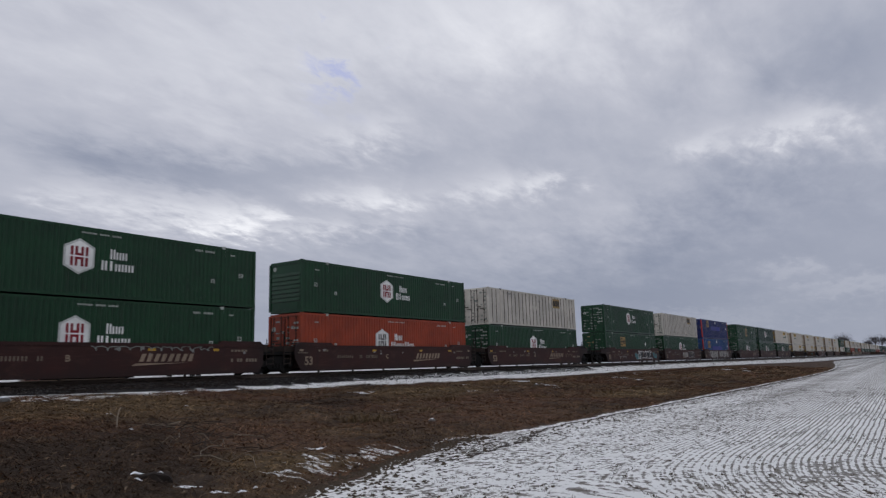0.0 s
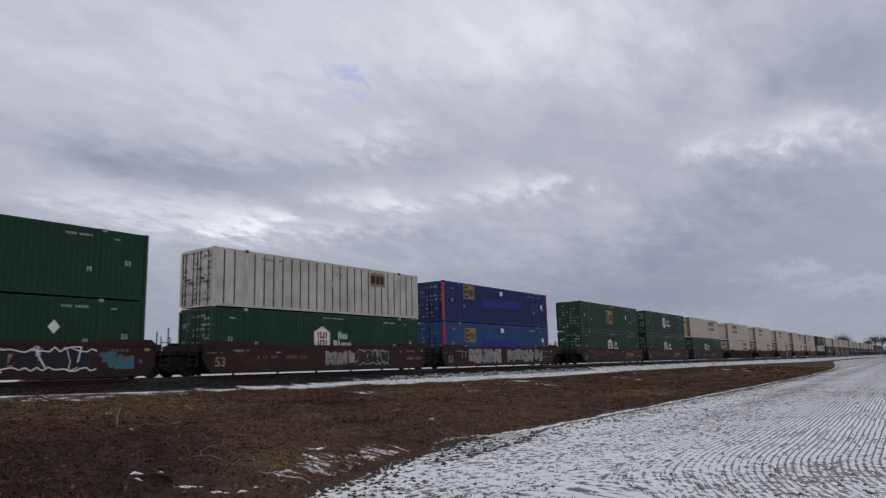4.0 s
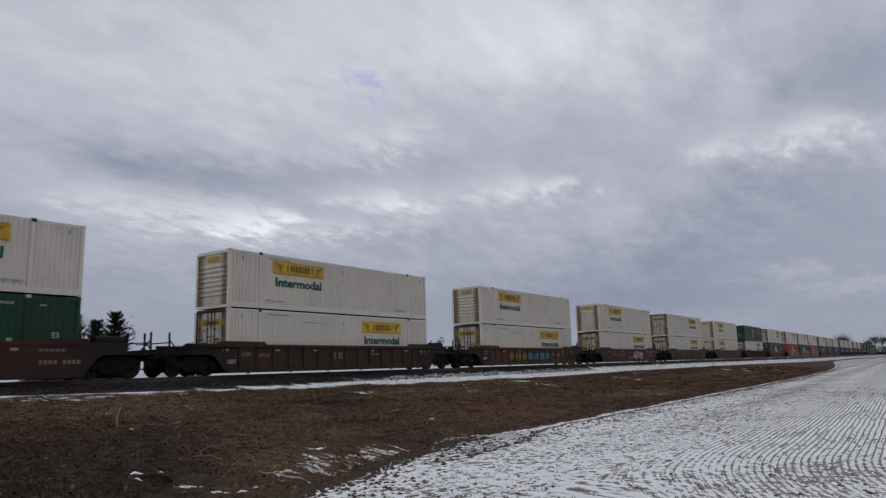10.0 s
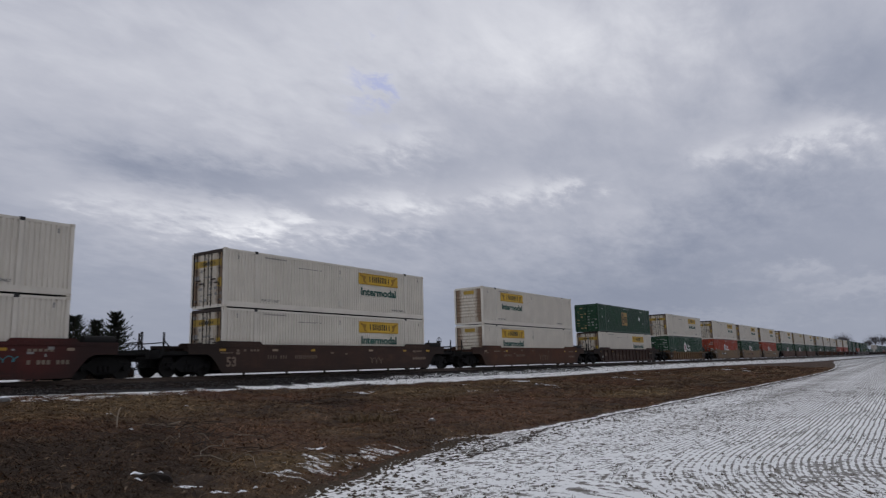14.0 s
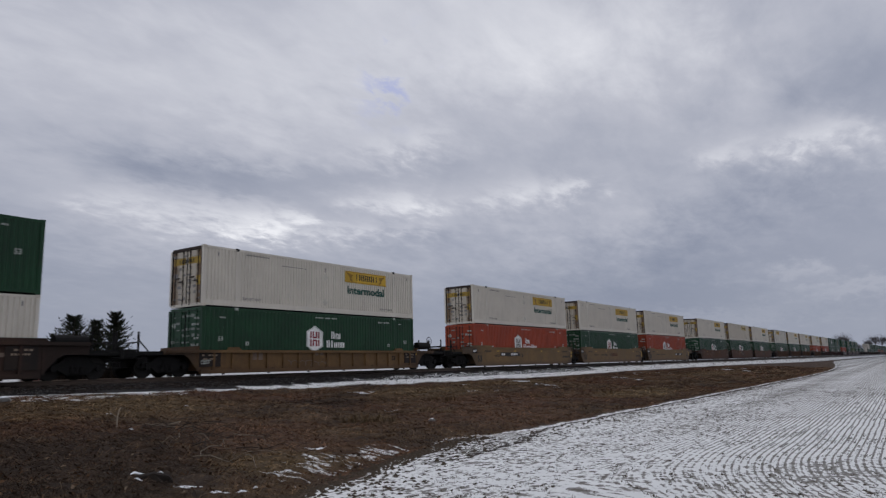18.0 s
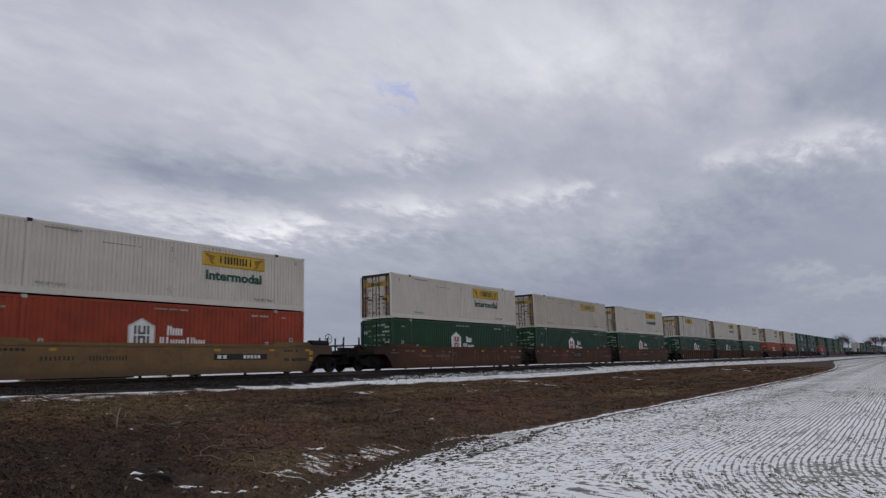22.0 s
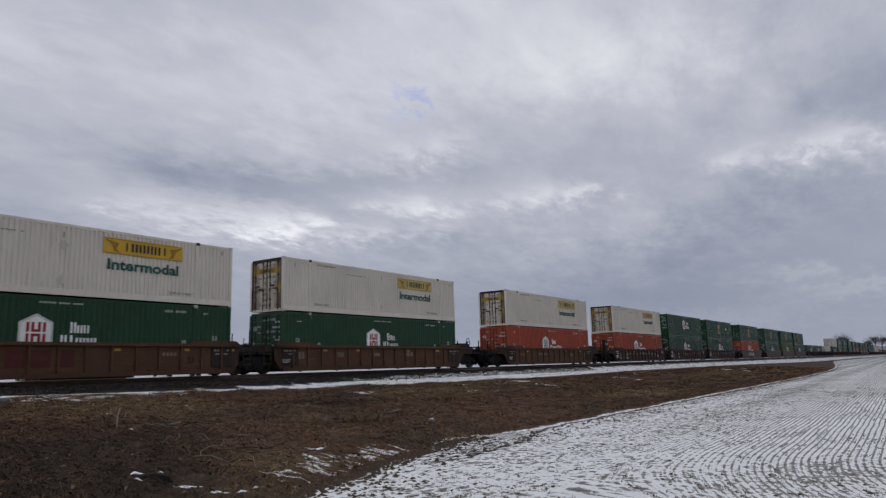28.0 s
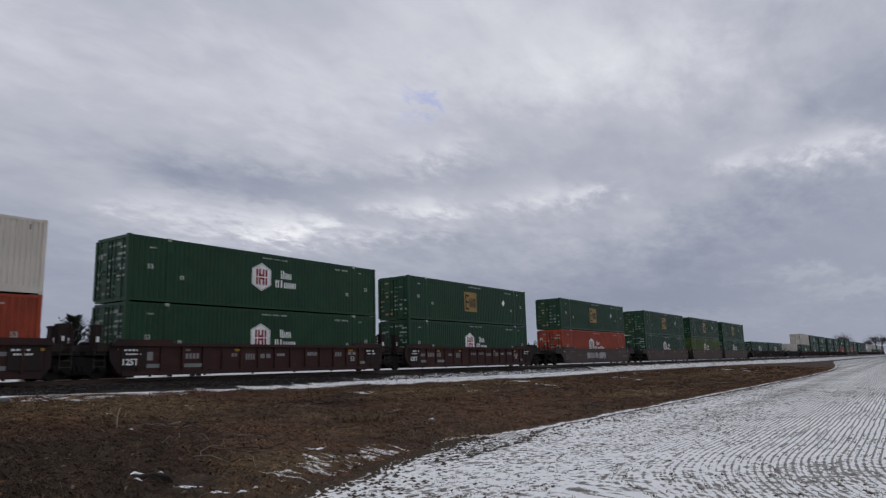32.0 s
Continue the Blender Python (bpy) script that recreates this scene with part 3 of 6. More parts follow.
# ---- growth, stones and clutter on the bank and field ----
def island_mat(name, stops, rough=0.9):
    s = Mat(name, rough)
    g = s.t.nodes.new("ShaderNodeNewGeometry")
    col = s.ramp(g.outputs["Random Per Island"], *stops)
    v = s.coords(shift=False)
    col = s.mix(s.step(s.noise(v, 0.5, 3), 0.35, 0.65), col, (0.80, 0.62, 0.50), "MULTIPLY")
    col = s.mix(s.math("MULTIPLY", s.step(s.noise(v, 12.0, 3), 0.5, 0.8), 0.35), col, (0.02, 0.014, 0.009))
    s.color(col)
    return s.m


def stuff(name, verts, faces, material, label, category):
    me = bpy.data.meshes.new(name)
    me.from_pydata(verts, [], faces)
    me.materials.append(material)
    return tagged(new(name, me), label, category, kind="stuff")


def tuft(verts, faces, r, x, y, z, tall, wide, blades, lean=0.6):
    for _ in range(blades):
        a = r.uniform(0, 6.283)
        o = r.uniform(0, wide)
        px, py = x + o * math.cos(a), y + o * math.sin(a)
        h = tall * r.uniform(0.5, 1.1)
        b = a + r.uniform(-0.8, 0.8)
        k = lean * h * r.uniform(0.3, 1.2)
        w = tall * 0.028 + 0.003
        dx, dy = -math.sin(b) * w, math.cos(b) * w
        mx, my, mz = px + math.cos(b) * k * 0.35, py + math.sin(b) * k * 0.35, z + h * 0.62
        i = len(verts)
        verts += [(px - dx, py - dy, z - 0.02), (px + dx, py + dy, z - 0.02), (mx + dx * 0.8, my + dy * 0.8, mz), (mx - dx * 0.8, my - dy * 0.8, mz), (px + math.cos(b) * k, py + math.sin(b) * k, z + h)]
        faces += [(i, i + 1, i + 2, i + 3), (i + 3, i + 2, i + 4)]


def build_grass():
    r = random.Random(5)
    straw = Mat("dead_grass", 0.9)
    g = straw.t.nodes.new("ShaderNodeNewGeometry")
    v = straw.coords(shift=False)
    xyz = straw.n("SeparateXYZ", Vector=v).outputs
    tint = bank_tint(straw, v, xyz[0], xyz[1])
    lot = straw.ramp(g.outputs["Random Per Island"], (0.0, (0.55, 0.54, 0.53)), (0.35, (0.95, 0.93, 0.91)), (0.75, (1.5, 1.5, 1.5)), (0.93, (2.3, 2.4, 2.45)), (1.0, (3.6, 3.9, 4.2)))
    clump = straw.ramp(straw.noise(v, 2.6, 4, 0.6), (0.32, (0.55, 0.54, 0.53)), (0.5, (1.0, 1.0, 1.0)), (0.68, (1.55, 1.5, 1.42)))
    straw.color(straw.mix(1.0, straw.mix(1.0, tint, lot, "MULTIPLY"), clump, "MULTIPLY"))
    # thin curved stalks that lie over one another
    gen = np.random.default_rng(5)
    n = 340000
    x = 2.5 + 95 * gen.random(n) ** 3.1
    low = np.array([foot_y(t) for t in x])
    y = low + 0.25 + (21.5 - low) * gen.random(n)
    keep = np.array([noise.noise((p * 0.9, q * 0.9, 7.7)) for p, q in zip(x, y)]) > -0.75 + 0.3 * gen.random(n)
    x, y = x[keep], y[keep]
    n = len(x)
    z = np.array([ground_z(p, q) for p, q in zip(x, y)])
    far = np.hypot(x, y)
    long = (0.03 + 0.17 * gen.random(n) ** 2.2) * (1 + far / 45)
    wide = 0.0012 + 0.00021 * far * gen.uniform(0.5, 1.2, n)
    a = gen.uniform(-math.pi, math.pi, n)
    bend = gen.normal(0, 0.2, n)
    up = gen.uniform(0.0, 0.62, n) ** 1.6 * long / (1 + far / 60) + 0.012
    tip = up * gen.uniform(0.1, 1.3, n)
    mx, my = x + np.cos(a) * long * 0.5, y + np.sin(a) * long * 0.5
    ex, ey = mx + np.cos(a + bend) * long * 0.5, my + np.sin(a + bend) * long * 0.5
    sx, sy = -np.sin(a) * wide, np.cos(a) * wide
    rows = np.stack([np.stack(c, 1) for c in ((x - sx, y - sy, z), (x + sx, y + sy, z + wide), (mx + sx, my + sy, z + up + wide), (mx - sx, my - sy, z + up), (ex, ey, z + tip))], 1)
    k = np.arange(n) * 5
    faces = [f for i in k.tolist() for f in ((i, i + 1, i + 2, i + 3), (i + 3, i + 2, i + 4))]
    stuff("grass", rows.reshape(-1, 3).tolist(), faces, straw.m, "matted dead brown grass on the railway bank", "grass")
    # leaf litter and low weeds, flat and dark
    verts, faces = [], []
    for _ in range(9000):
        x = 2.5 + 40 * r.random() ** 2
        y = r.uniform(foot_y(x) + 0.2, 21.5)
        z = ground_z(x, y) + 0.02
        a, l, w = r.uniform(0, 6.28), r.uniform(0.02, 0.05), r.uniform(0.008, 0.018)
        c, s = math.cos(a), math.sin(a)
        t = r.uniform(-0.02, 0.05)
        i = len(verts)
        verts += [(x - c * l, y - s * l, z), (x - s * w, y + c * w, z + t), (x + c * l, y + s * l, z + r.uniform(0, 0.05)), (x + s * w, y - c * w, z + 0.01)]
        faces.append((i, i + 1, i + 2, i + 3))
    litter = island_mat("leaf_litter", ((0.0, (0.020, 0.013, 0.009)), (0.5, (0.065, 0.037, 0.021)), (0.88, (0.11, 0.07, 0.04)), (1.0, (0.24, 0.19, 0.14))))
    stuff("leaf_litter", verts, faces, litter, "dark fallen leaves and weeds on the bank", "leaves")
    # pale taller clumps
    verts, faces = [], []
    for x, y, h in ((13.75, 12.0, 0.26), (13.4, 12.3, 0.22), (14.2, 11.8, 0.24), (16.4, 11.5, 0.18), (20.0, 14.0, 0.25), (24.5, 12.4, 0.2), (30.0, 12.5, 0.25), (33.0, 17.0, 0.25)):
        for _ in range(5):
            px, py = x + r.gauss(0, 0.3), y + r.gauss(0, 0.3)
            tuft(verts, faces, r, px, py, ground_z(px, py), h, 0.2, 14, 1.5)
    pale = island_mat("pale_grass", ((0.0, (0.07, 0.05, 0.028)), (0.6, (0.14, 0.105, 0.06)), (1.0, (0.22, 0.17, 0.10))))
    stuff("grass_clump", verts, faces, pale, "pale tufts of tall dry grass on the bank", "grass")


def row_point(r):
    """A random place on one of the drilled rows of the field."""
    while True:
        x = 6.0 + 34 * r.random() ** 1.6
        y = r.uniform(-2.0, foot_y(x) - 0.5)
        ring = y + max(TURN_X - x, 0.0) ** 2 / (2 * BEND) * smooth(4.6, 2.6, y) - SKEW * (x - TURN_X)
        off = (round(ring / ROW) * ROW - ring)
        y += off
        if noise.noise((x * 0.75 - y * 0.65, round(ring / ROW) * 3.7, 0)) + 0.5 * noise.noise((x * 0.3, y * 0.3, 4)) > 0.05:
            return x, y


def build_stubble():
    r = random.Random(8)
    m = island_mat("stubble", ((0.0, (0.022, 0.018, 0.012)), (0.5, (0.05, 0.042, 0.022)), (1.0, (0.13, 0.10, 0.06))))
    verts, faces = [], []
    for _ in range(5200):
        x, y = row_point(r)
        tuft(verts, faces, r, x, y, ground_z(x, y), 0.026 * r.uniform(0.5, 1.5), 0.04, 4, 1.4)
    stuff("stubble", verts, faces, m, "short dark stubble rows poking through thin snow", "stubble")
    soil = Mat("wet_soil", 0.9)
    v = soil.coords(shift=False)
    soil.color(soil.mix(soil.noise(v, 20, 4), (0.028, 0.02, 0.014), (0.08, 0.06, 0.04)))
    verts, faces = [], []
    for _ in range(4600):
        pick = r.random()
        if pick < 0.25:
            x = 6 + 7.5 * r.random()
            y = foot_y(x) + r.gauss(0.1, 0.18)
            k = r.uniform(0.02, 0.06)
        elif pick < 0.5:
            x = 6 + 60 * r.random() ** 1.5
            y = foot_y(x) - r.uniform(0.1, 1.2)
            k = r.uniform(0.02, 0.055)
        else:
            x, y = row_point(r)
            k = r.uniform(0.012, 0.04)
        lump(verts, faces, r, x, y, ground_z(x, y), k)
    stuff("soil_clod", verts, faces, soil.m, "dark wet clods of ploughed soil in the snow", "soil")


def lump(verts, faces, r, x, y, z, k):
    """A small uneven stone or clod of eight faces."""
    i = len(verts)
    q = [r.uniform(0.6, 1.25) * k for _ in range(6)]
    a = r.uniform(0, 6.28)
    c, s = math.cos(a), math.sin(a)
    pts = [(q[0], 0, 0), (0, q[1], 0), (-q[2], 0, 0), (0, -q[3], 0), (0.2 * q[0], 0, q[4] * 0.5), (0, 0, -q[5] * 0.5)]
    verts += [(x + c * px - s * py, y + s * px + c * py, z + pz) for px, py, pz in pts]
    for f in ((0, 1, 4), (1, 2, 4), (2, 3, 4), (3, 0, 4), (1, 0, 5), (2, 1, 5), (3, 2, 5), (0, 3, 5)):
        faces.append(tuple(i + j for j in f))


def build_ballast():
    r = random.Random(12)
    m = island_mat("ballast_stone", ((0.0, (0.008, 0.007, 0.007)), (0.5, (0.021, 0.019, 0.019)), (0.9, (0.042, 0.039, 0.037)), (1.0, (0.11, 0.10, 0.098))))
    verts, faces = [], []
    for _ in range(13000):
        x = 7 + 55 * r.random() ** 1.5
        y = r.uniform(24.7 if x < 14 else 25.5, 27.3)
        lump(verts, faces, r, x, y, ground_z(x, y) + 0.01, r.uniform(0.025, 0.06))
    stuff("ballast", verts, faces, m, "dark grey crushed-stone ballast beside the track", "gravel")


def build_clutter():
    r = random.Random(21)
    bark = paint("bark", (0.05, 0.036, 0.026), 0.9, 0.5)
    pale = paint("bleached_wood", (0.20, 0.16, 0.12), 0.85, 0.4)
    snow = Mat("patch_snow", 0.7)
    v = snow.coords(shift=False)
    snow.color(snow.mix(snow.noise(v, 6, 4), (0.74, 0.76, 0.79), (0.86, 0.87, 0.89)))
    snow.bump(snow.noise(v, 25, 4), 0.4, 0.02)
    # one bare upright stick
    bm = bmesh.new()
    pts = [Vector((8.05, 13.78, 0.4)), Vector((8.12, 13.9, 0.72)), Vector((8.18, 13.95, 0.85)), Vector((8.24, 13.98, 0.93))]
    for i in range(3):
        rod(bm, pts[i], pts[i + 1], 0.020 - 0.004 * i, 6, 0.016 - 0.004 * i)
    rod(bm, pts[1], pts[1] + Vector((-0.2, 0, 0.16)), 0.012, 5, 0.004)
    tagged(new("stick", mesh_of("stick", bm, pale)), "pale dry stick standing in the bank's grass", "stick")
    # fallen brushwood
    heap = tagged(new("brushwood"), "heap of thin fallen branches lying on the bank", "branches")
    for i in range(44):
        bm = bmesh.new()
        t = r.random()
        x, y = 9.2 - 1.5 * t + r.gauss(0, 0.28), 13.6 - 3.6 * t + r.gauss(0, 0.35)
        a = math.atan2(-3.6, -1.5) + r.gauss(0, 0.5)
        p = Vector((x, y, ground_z(x, y) + r.uniform(0.04, 0.2)))
        w = r.uniform(0.005, 0.012)
        ring = None
        for k in range(r.randint(4, 7)):
            side, up = Vector((-math.sin(a), math.cos(a), 0)) * w, Vector((0, 0, w))
            now = [bm.verts.new(p + q) for q in (side, up, -side, -up)]
            if ring:
                for j in range(4):
                    bm.faces.new((ring[j], ring[(j + 1) % 4], now[(j + 1) % 4], now[j]))
            else:
                bm.faces.new(now[::-1])
            ring, w = now, w * 0.82
            a += r.gauss(0, 0.25)
            p = p + Vector((math.cos(a) * 0.3, math.sin(a) * 0.3, 0))
            p.z = ground_z(p.x, p.y) + r.uniform(0.03, 0.22)
        bm.faces.new(ring)
        part("branch", bm, bark if r.random() < 0.65 else pale, heap)
    # a block of old timber with snow along it
    log = tagged(new("timber_block"), "short dark weathered timber block half sunk in leaves, snow on top", "timber")
    bm = bmesh.new()
    prism(bm, [(-0.30, 0.0), (0.27, 0.0), (0.30, 0.10), (0.22, 0.19), (0.05, 0.21), (-0.20, 0.19), (-0.33, 0.10)], -0.09, 0.09)
    bmesh.ops.bevel(bm, geom=bm.edges[:], offset=0.018, segments=2, affect="EDGES")
    bmesh.ops.triangulate(bm, faces=bm.faces[:])
    bmesh.ops.subdivide_edges(bm, edges=bm.edges[:], cuts=2)
    for vv in bm.verts:
        vv.co += Vector((0.0, 1.0, 0.8)) * (0.030 * noise.noise((vv.co.x * 5, vv.co.y * 14, vv.co.z * 16)) + 0.014 * noise.noise(vv.co * 38))
    part("timber", bm, paint("grey_timber", (0.034, 0.027, 0.023), 0.9, 0.7, (0.010, 0.008, 0.007), 0.0, 0.45, spec=0.12), log)
    for a, b, c in ((-0.24, -0.08, 0.065), (0.08, 0.19, 0.05)):
        bm = bmesh.new()
        prism(bm, [(a, 0.190), (b, 0.190), (b - 0.04, 0.209), (a + 0.05, 0.213)], 0.035, c)
        bmesh.ops.subdivide_edges(bm, edges=bm.edges[:], cuts=3, use_grid_fill=True)
        for vv in bm.verts:
            vv.co += Vector((0.0, 1.0, 0.25)) * 0.03 * noise.noise(vv.co * 17)
        part("snow_cap", bm, snow.m, log)
    log.matrix_basis = pose(5.60, 8.74, ground_z(5.60, 8.74) - 0.115, 8, 3, -30)
    # stones with snow on them
    for x, y, k in ((8.16, 19.1, 0.16), (14.8, 10.7, 0.1), (24.0, 20.6, 0.12), (31.0, 16.0, 0.12)):
        bm = bmesh.new()
        bmesh.ops.create_icosphere(bm, subdivisions=2, radius=k)
        for vv in bm.verts:
            vv.co *= 1 + 0.35 * noise.noise(vv.co * 9 + Vector((x, y, 0)))
            vv.co.z *= 0.65
        st = new("field_stone", mesh_of("field_stone", bm, GREYRAIL))
        tagged(st, "dark grey stone lying in the grass, capped with snow", "stone")
        st.location = (x, y, ground_z(x, y) + k * 0.3)
        bm = bmesh.new()
        bmesh.ops.create_icosphere(bm, subdivisions=2, radius=k * 0.55)
        for vv in bm.verts:
            vv.co.z = vv.co.z * 0.3 + k * 0.52
        part("snow_cap", bm, snow.m, st)
    # thin drifts of snow caught in the grass
    drifts = ((5.80, 8.25, 0.20), (5.83, 7.62, 0.15), (5.40, 8.68, 0.07), (6.02, 7.38, 0.10), (6.35, 7.5, 0.05), (8.02, 13.2, 0.06), (9.6, 9.7, 0.25),
              (21.0, 19.0, 0.7), (20.0, 17.8, 0.5), (36.0, 19.5, 0.8), (46.0, 17.0, 1.0), (52.0, 14.5, 0.9), (16.2, 13.2, 0.3), (60.0, 18.5, 1.4), (75.0, 17.0, 1.6), (84.0, 19.5, 2.0), (9.3, 16.2, 0.10), (11.9, 17.0, 0.12))
    drifts += tuple((r.uniform(18, 95), r.uniform(13.5, 20.5), r.uniform(0.18, 0.55)) for _ in range(34))
    for x, y, k in drifts:
        bm = bmesh.new()
        n, ring = 30, []
        c = bm.verts.new((0, 0, 0.03))
        for i in range(n):
            a = 2 * math.pi * i / n
            rr = k * (0.62 + 0.7 * noise.noise((math.cos(a) * 1.7 + x, math.sin(a) * 1.7 + y, 5)) + 0.5 * noise.noise((math.cos(a) * 6 + x, math.sin(a) * 6 + y, 2)))
            c1, c2 = rr * math.cos(a), rr * 0.36 * math.sin(a)
            px, py = (c1 * y + c2 * x) / math.hypot(x, y), (c2 * y - c1 * x) / math.hypot(x, y)
            ring.append(bm.verts.new((px, py, ground_z(x + px, y + py) - ground_z(x, y) + 0.004)))
        for i in range(n):
            bm.faces.new((c, ring[i], ring[(i + 1) % n]))
        for vv in bm.verts:
            vv.co.z += 0.015
        ob = new("snow_drift", mesh_of("snow_drift", bm, snow.m))
        tagged(ob, "thin patch of snow caught in the dead grass", "snow", "snow patches on the bank")
        ob.matrix_basis = pose(x, y, ground_z(x, y))


# ---- far trees ----
def bearing(az, dist):
    return dist * math.cos(radians(az)), dist * math.sin(radians(az))


def conifer(az, dist, high, wide, seed):
    r = random.Random(seed)
    x, y = bearing(az, dist)
    ob = tagged(new("spruce_tree"), "dark evergreen spruce with ragged drooping boughs, beyond the track", "tree", "trees beyond the track")
    ob.location = (x, y, ground_z(x, y))
    part("trunk", one(rod, (0, 0, -0.2), (0, 0, high * 0.97), 0.26, 8, 0.04), paint("bark", (0.05, 0.036, 0.026)), ob)
    verts, faces = [], []
    levels = int(high / 0.42)
    for k in range(levels):
        z = high * (0.05 + 0.93 * k / levels)
        reach = wide * min(1.0, (1.02 - z / high) * 2.3) ** 0.8 * r.uniform(0.7, 1.1) + 0.2
        for _ in range(8):
            a = r.uniform(0, 6.283)
            L = reach * r.uniform(0.5, 1.25)
            rise = r.uniform(0.25, 0.95)
            for j in range(7):
                f = (j + r.random()) / 7
                cx, cy, cz = math.cos(a) * L * f, math.sin(a) * L * f, z + rise * L * f * f - 0.1 * L * f
                t = (0.5 + 0.5 * r.random()) * (1.2 - 0.5 * f)
                for _ in range(3):
                    b = a + r.uniform(-1.0, 1.0)
                    ex, ey, ez = cx + math.cos(b) * t, cy + math.sin(b) * t, cz + r.uniform(0.0, 1.0) * t
                    w = 0.10 * t + 0.05
                    i = len(verts)
                    verts += [(cx, cy, cz + w), (cx, cy, cz - w), (ex, ey, ez)]
                    faces.append((i, i + 1, i + 2))
    me = bpy.data.meshes.new("crown")
    me.from_pydata(verts, [], faces)
    me.materials.append(island_mat("spruce_needles", ((0.0, (0.010, 0.014, 0.011)), (1.0, (0.030, 0.038, 0.026)))))
    part("crown", me, None, ob)
    return ob


def bare_tree(az, dist, high, seed, spread=0.6, twigs=0.05):
    r = random.Random(seed)
    x, y = bearing(az, dist)
    ob = tagged(new("bare_tree"), "leafless grey-brown broadleaf tree with a fine twig crown, far off", "tree", "bare trees on the horizon")
    ob.location = (x, y, ground_z(x, y))
    # grey bark, lightened so that its colour carries the haze of distance
    bark = paint("grey_hazed_bark", (0.095, 0.083, 0.082), 0.9, 0.3)
    part("trunk", one(rod, (0, 0, -0.3), (0, 0, high * 0.34), high * 0.026, 8, high * 0.018), bark, ob)
    bm = bmesh.new()

    def grow(p, d, l, w, k):
        q = p + d * l
        rod(bm, p, q, w, 4 if k > 1 else 5, max(w * 0.7, twigs * 0.5))
        if k == (4 if dist > 500 else 5):
            return
        for _ in range(3 if k > 0 else 5):
            n = (d + Vector((r.uniform(-1, 1), r.uniform(-1, 1), r.uniform(-0.35, 0.75))) * spread).normalized()
            grow(p + d * l * r.uniform(0.6, 1.0), n, l * r.uniform(0.6, 0.8), max(w * 0.62, twigs), k + 1)

    grow(Vector((0, 0, high * 0.3)), Vector((0, 0, 1)), high * 0.22, high * 0.017, 0)
    # fine outer twigs fill an uneven round crown
    if dist > 500:
        for _ in range(1500):
            d = Vector((r.gauss(0, 1), r.gauss(0, 1), r.gauss(0, 1))).normalized()
            f = r.random() ** 0.4 * (0.8 + 0.5 * noise.noise(d * 1.7 + Vector((seed, 0, 0))))
            p = Vector((0, 0, high * 0.56)) + Vector((d.x * 0.44, d.y * 0.44, d.z * 0.44)) * high * f
            q = p + (d + Vector((0, 0, 0.5))) * r.uniform(0.5, 1.3)
            side = Vector((r.uniform(-1, 1), r.uniform(-1, 1), 0)) * 0.09
            bm.faces.new([bm.verts.new(v) for v in (p - side, p + side, q)])
    part("crown", bm, bark, ob)
    return ob


def build_hedge():
    r = random.Random(77)
    m = island_mat("hedge_twigs", ((0.0, (0.010, 0.008, 0.007)), (1.0, (0.030, 0.023, 0.018))))
    verts, faces = [], []
    for a, b in ((58.9, 60.9), (61.2, 65.0)):
        n = int((b - a) * 260)
        for _ in range(n):
            x, y = bearing(r.uniform(a, b), r.uniform(172, 184))
            tuft(verts, faces, r, x, y, ground_z(x, y), r.uniform(1.6, 3.0), 0.8, 5, 0.5)
    stuff("hedge", verts, faces, m, "dark leafless scrub hedge beyond the track", "hedge")


def farm_shed(az, dist, long, deep, wall_h, wall, roofing, turn, doors, label):
    x, y = bearing(az, dist)
    ob = tagged(new("farm_shed"), label, "shed", "farm buildings beyond the track")
    part("wall", one(box, -long / 2, long / 2, 0, deep, -0.3, wall_h), wall, ob)
    bm = bmesh.new()
    a = [bm.verts.new((x0, y0, z0)) for x0 in (-long / 2 - 0.3, long / 2 + 0.3) for y0, z0 in ((-0.3, wall_h - 0.05), (deep / 2, wall_h + 1.1), (deep + 0.3, wall_h - 0.05))]
    for f in ((0, 3, 4, 1), (1, 4, 5, 2), (0, 1, 2), (3, 5, 4), (0, 2, 5, 3)):
        bm.faces.new([a[k] for k in f])
    part("roof", bm, roofing, ob)
    for k in doors:
        part("door", one(box, k - 0.5, k + 0.5, -0.05, 0.02, 0.1, 1.1), BLACK, ob, "small dark opening")
    ob.matrix_basis = pose(x, y, ground_z(x, y), 0, 0, turn)
    return ob


build_hedge()
build_grass()
build_stubble()
build_ballast()
build_clutter()
for tree in ((62.9, 190, 15.4, 4.0, 1), (61.4, 200, 15.0, 3.2, 2), (60.1, 188, 16.2, 3.8, 3), (64.0, 204, 11.5, 3.2, 4)):
    conifer(*tree)
for tree in ((54.9, 230, 12.6, 31, 0.9), (55.7, 236, 11.0, 32, 0.9), (54.1, 240, 10.8, 42, 0.9), (53.3, 250, 9.5, 43, 0.9), (4.9, 640, 18.5, 33, 0.7, 0.13), (4.55, 655, 16.5, 34, 0.7, 0.13), (5.3, 650, 15.0, 35, 0.7, 0.13), (2.9, 760, 19.5, 36, 0.75, 0.15), (2.5, 765, 19.0, 37, 0.75, 0.15), (2.2, 770, 17.5, 38, 0.75, 0.15), (3.3, 790, 16.5, 39, 0.75, 0.15), (3.9, 900, 13.0, 40, 0.75, 0.12), (1.9, 800, 18.0, 41, 0.75, 0.15)):
    bare_tree(*tree)

